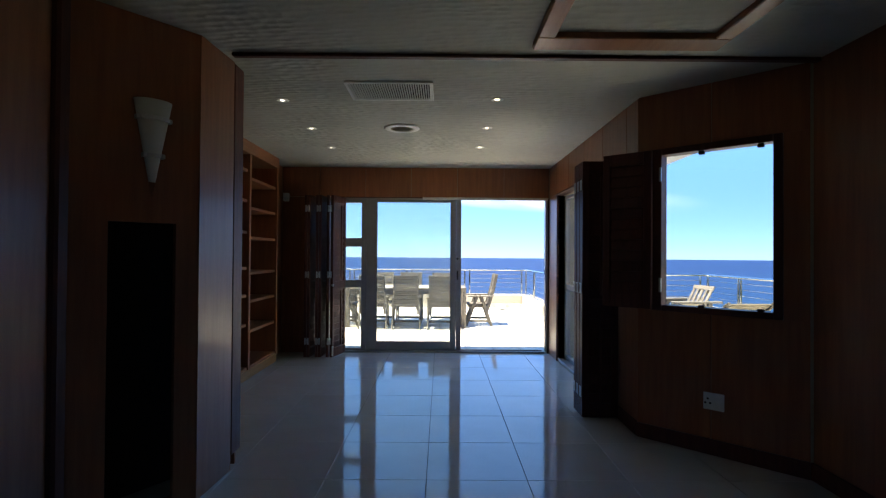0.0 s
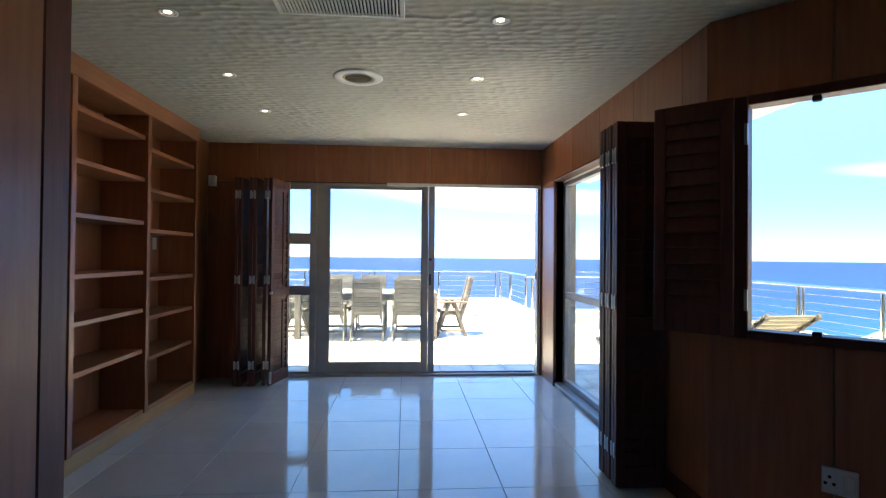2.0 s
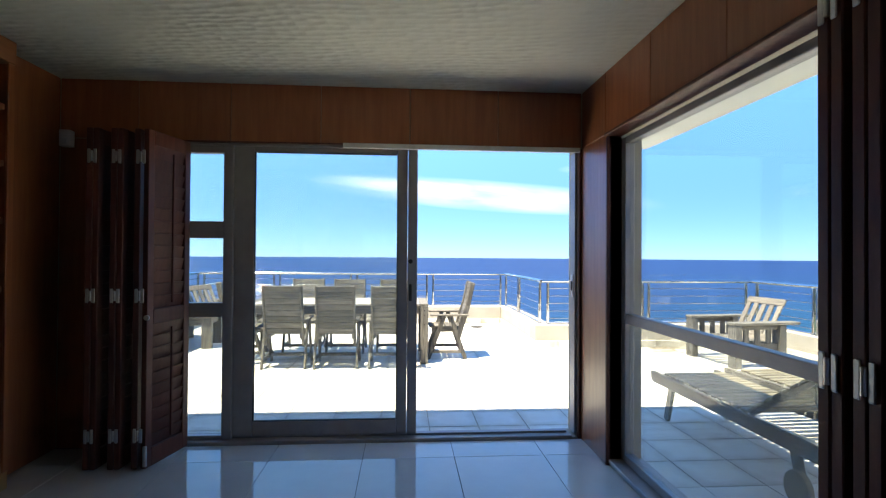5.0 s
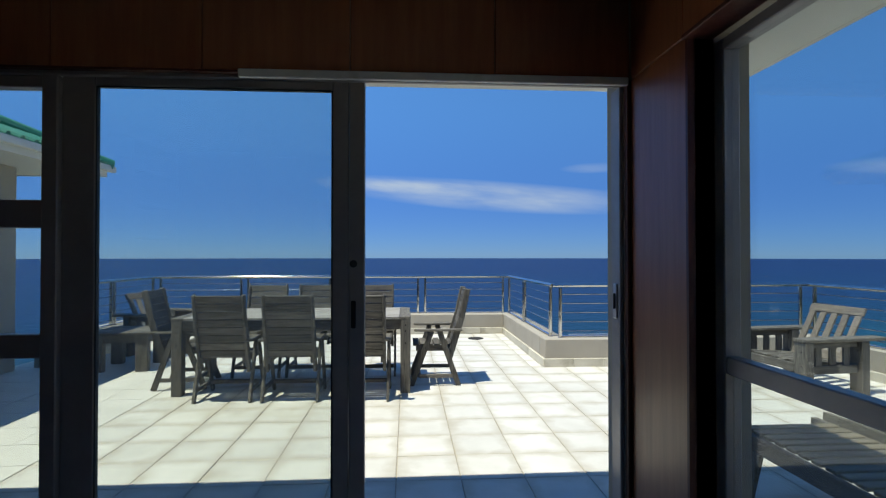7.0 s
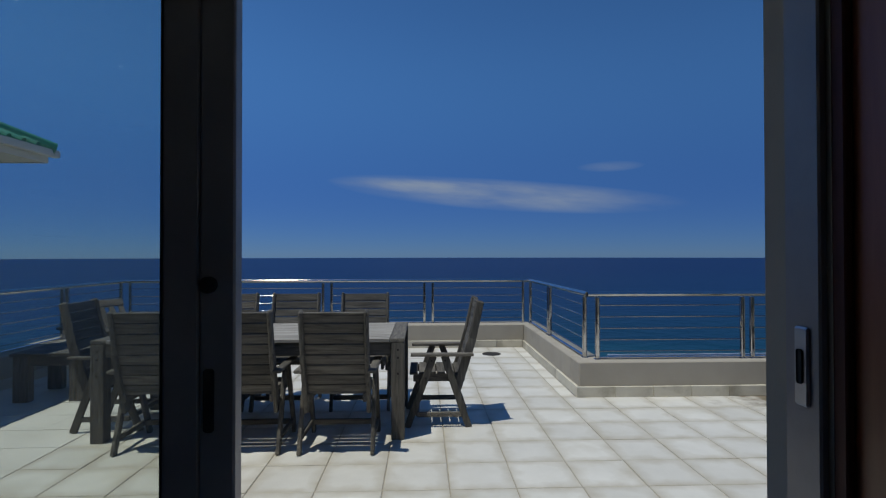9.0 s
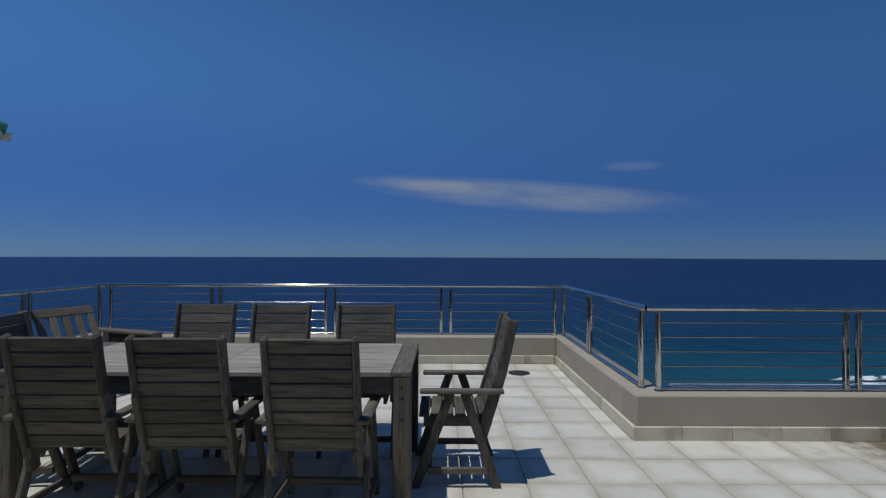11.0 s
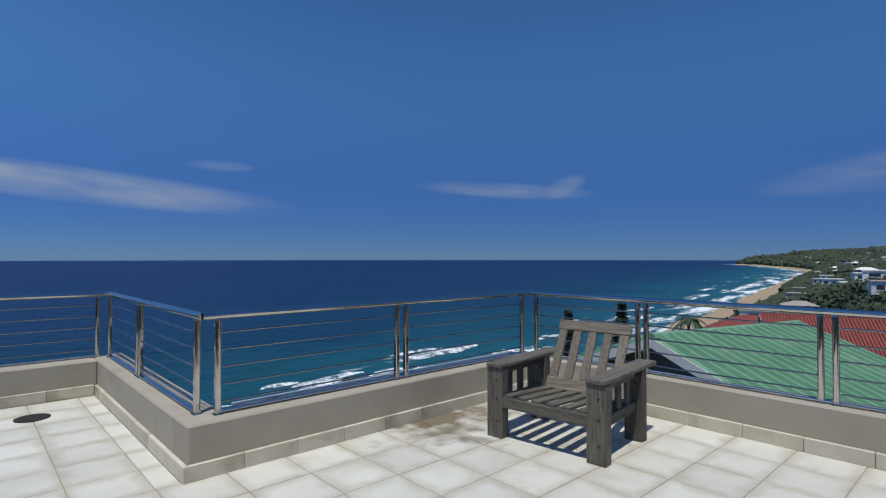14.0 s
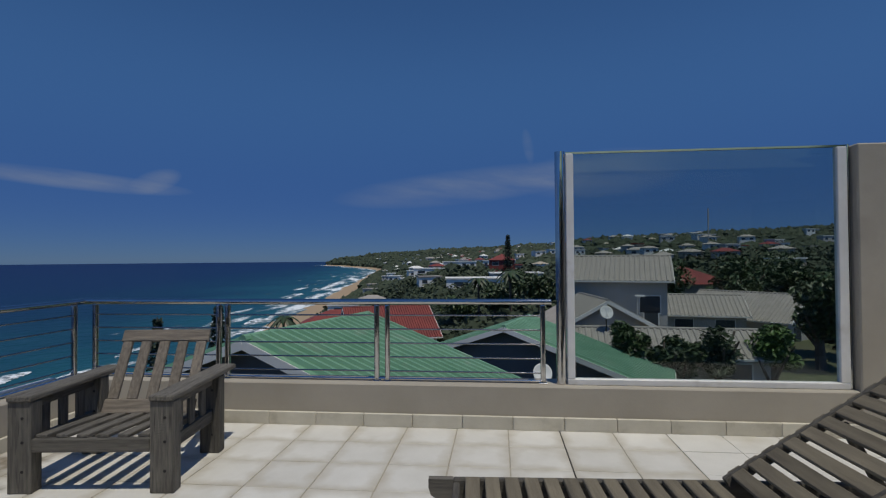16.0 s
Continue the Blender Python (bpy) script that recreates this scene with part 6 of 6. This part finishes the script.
def woods(n, x_range, s_range, size, seed):
    """Far tree cover: many small ragged crowns on the slope."""
    bm = bmesh.new()
    r = random.Random(seed)
    base = bmesh.new()
    bmesh.ops.create_icosphere(base, subdivisions=1, radius=1.0)
    shape = [v.co.copy() for v in base.verts]
    faces = [[v.index for v in f.verts] for f in base.faces]
    base.free()
    verts, polys = [], []
    for k in range(n):
        u = r.random()
        x = x_range[0] + (x_range[1] - x_range[0]) * u ** 1.8
        s = s_range[0] + (s_range[1] - s_range[0]) * r.random() ** 1.4
        y = coast(x) - s
        if x < 60 and -16 < y < 18:
            continue
        sc = size * r.uniform(0.5, 1.3) * (min(1.5, 0.45 + x / 220) + x / 900)
        z = ground_z(x, y) + 0.45 * sc
        o = len(verts)
        core = 0.72 if x < 230 else 1.0
        for c in shape:
            j = core * (1 + 0.55 * r.uniform(-1, 1))
            verts.append((x + c.x * sc * j, y + c.y * sc * j, z + c.z * sc * 0.85 * j))
        polys += [[o + q for q in f] for f in faces]
        for _ in range(18 if x < 230 else 0):
            # loose sprays of leaves that break up the outline of the nearer crowns
            d = Vector((r.gauss(0, 1), r.gauss(0, 1), r.gauss(0.25, 0.8))).normalized() * sc * r.uniform(0.65, 1.1)
            a = Vector((r.uniform(-1, 1), r.uniform(-1, 1), r.uniform(-0.6, 0.6))) * 0.3 * sc
            b = Vector((r.uniform(-1, 1), r.uniform(-1, 1), r.uniform(-1, 1))) * 0.22 * sc
            c = Vector((x, y, z)) + d
            o = len(verts)
            verts += [tuple(c - a), tuple(c - b), tuple(c + a), tuple(c + b)]
            polys.append([o, o + 1, o + 2, o + 3])
    me = bpy.data.meshes.new("woods")
    me.from_pydata(verts, [], polys)
    me.materials.append(M_WOODS)
    return tagged(new("woods", me), "dense dark green coastal woodland", "woods", "", "stuff")


woods(26000, (40, 620), (24, 420), 1.5, 7)
woods(17000, (380, 3800), (24, 900), 2.2, 8)
woods(500, (-60, 60), (28, 52), 2.2, 9)

# ---- tiles and skirting, piece by piece ----
def tile_mesh(name, w, d, t, bevel, mat):
    bm = box(-w / 2, w / 2, -d / 2, d / 2, -t, 0, 0)
    bmesh.ops.bevel(bm, geom=[e for e in bm.edges if all(v.co.z > -1e-5 for v in e.verts)], offset=bevel, segments=1, affect="EDGES")
    me = bpy.data.meshes.new(name)
    bm.to_mesh(me)
    bm.free()
    me.materials.append(mat)
    return me


def inside(x, y, poly):
    hit = False
    for (xa, ya), (xb, yb) in zip(poly, poly[1:] + poly[:1]):
        if (ya > y) != (yb > y) and x < (xb - xa) * (y - ya) / (yb - ya) + xa:
            hit = not hit
    return hit


def piece(name, me, m, parent):
    ob = new(name, me)
    ob.parent = parent
    ob.matrix_basis = m
    return ob


IN_X, IN_Y, SX, SY = 0.535, 6.05, 0.585, 0.61
ROOM = [(-1.5, -2.6), (2.8, -2.6), (2.8, 3.03), (2.05, 3.78), (2.05, 6.95), (-1.5, 6.95)]
me = tile_mesh("tile", SX - 0.003, SY - 0.003, 0.006, 0.0012, M_PORCELAIN)
for i in range(-4, 5):
    for j in range(-15, 3):
        x, y = IN_X + (i + 0.5) * SX, IN_Y + (j + 0.5) * SY
        if -1.8 < x < 3.0 and -2.6 < y < 7.0 and (y < 3.4 or x < 2.06) and not (y > 6.95):
            piece("tile", me, pose(x, y, 0.0), floor_in)
edge_row = tile_mesh("tile", SX - 0.003, 0.28, 0.006, 0.0012, M_PORCELAIN)
for i in range(-4, 3):
    piece("tile", edge_row, pose(IN_X + (i + 0.5) * SX, IN_Y + SY + 0.142, 0.0), floor_in)

me = tile_mesh("tile", 0.394, 0.394, 0.008, 0.003, M_TILE)
rest = bmesh.new()
shape_t = [(-3.62, 7.17), (2.29, 7.17), (2.29, 3.9), (3.05, 3.1), (3.05, 1.5), (6.19, 1.5), (6.19, 11.13), (2.77, 11.13), (2.77, 13.98), (-3.62, 13.98)]
for i in range(-12, 14):
    for j in range(-17, 16):
        x, y = TX + (i + 0.5) * 0.4, TY + (j + 0.5) * 0.4
        if not inside(x, y, shape_t):
            continue
        jig = random.Random(i * 100 + j)
        m = pose(x + jig.uniform(-0.0012, 0.0012), y + jig.uniform(-0.0012, 0.0012), Z_OUT + jig.uniform(-0.0012, 0.0012), jig.uniform(-0.12, 0.12), jig.uniform(-0.12, 0.12), jig.uniform(-0.2, 0.2))
        if x > -1.4 and y > 6.3:
            piece("tile", me, m, terrace)
        else:
            add_box(rest, -0.197, 0.197, -0.197, 0.197, -0.008, 0, m)
cut = tile_mesh("tile", 0.136, 0.394, 0.008, 0.003, M_TILE)
for j in range(8, 15):
    piece("tile", cut, pose(2.671, TY + (j + 0.5) * 0.4, Z_OUT), terrace)
more = part("outer_tiles", rest, M_TILE_REST, terrace)
more["kind"] = "stuff"
for k, (x0, x1, y0, y1) in enumerate(((3.1, 6.16, 7.137, 7.143),)):
    structure("trim_%d" % (11 + k), box(x0, x1, y0, y1, Z_OUT - 0.006, Z_OUT + 0.0015), M_BOLT, "dark expansion joint in the terrace", "trim")
bm = box(-0.1985, 0.1985, 0, 0.03, 0, 0.105, 0.004)
me = bpy.data.meshes.new("skirting_tile")
bm.to_mesh(me)
bm.free()
me.materials.append(M_SKIRT)
skirt = thing("skirting", "sandy stone skirting tiles along the parapet", "skirting", kind="structure")
for (x0, y0), (x1, y1) in (((2.74, 11.1), (6.16, 11.1)), ((2.74, 13.95), (2.74, 11.1)), ((-3.1, 13.95), (2.74, 13.95)), ((6.16, 11.1), (6.16, 3.1)), ((-3.1, 11.5), (-3.1, 13.95))):
    d = Vector((x1 - x0, y1 - y0, 0))
    n = round(d.length / 0.4)
    a = math.degrees(math.atan2(d.y, d.x))
    for k in range(n):
        c = Vector((x0, y0, 0)) + d * ((k + 0.5) / n)
        m = pose(c.x, c.y, Z_OUT - 0.002, 0, 0, a)
        m = m @ Matrix.Diagonal((d.length / n / 0.4, 1, 1, 1))
        piece("tile", me, m, skirt)
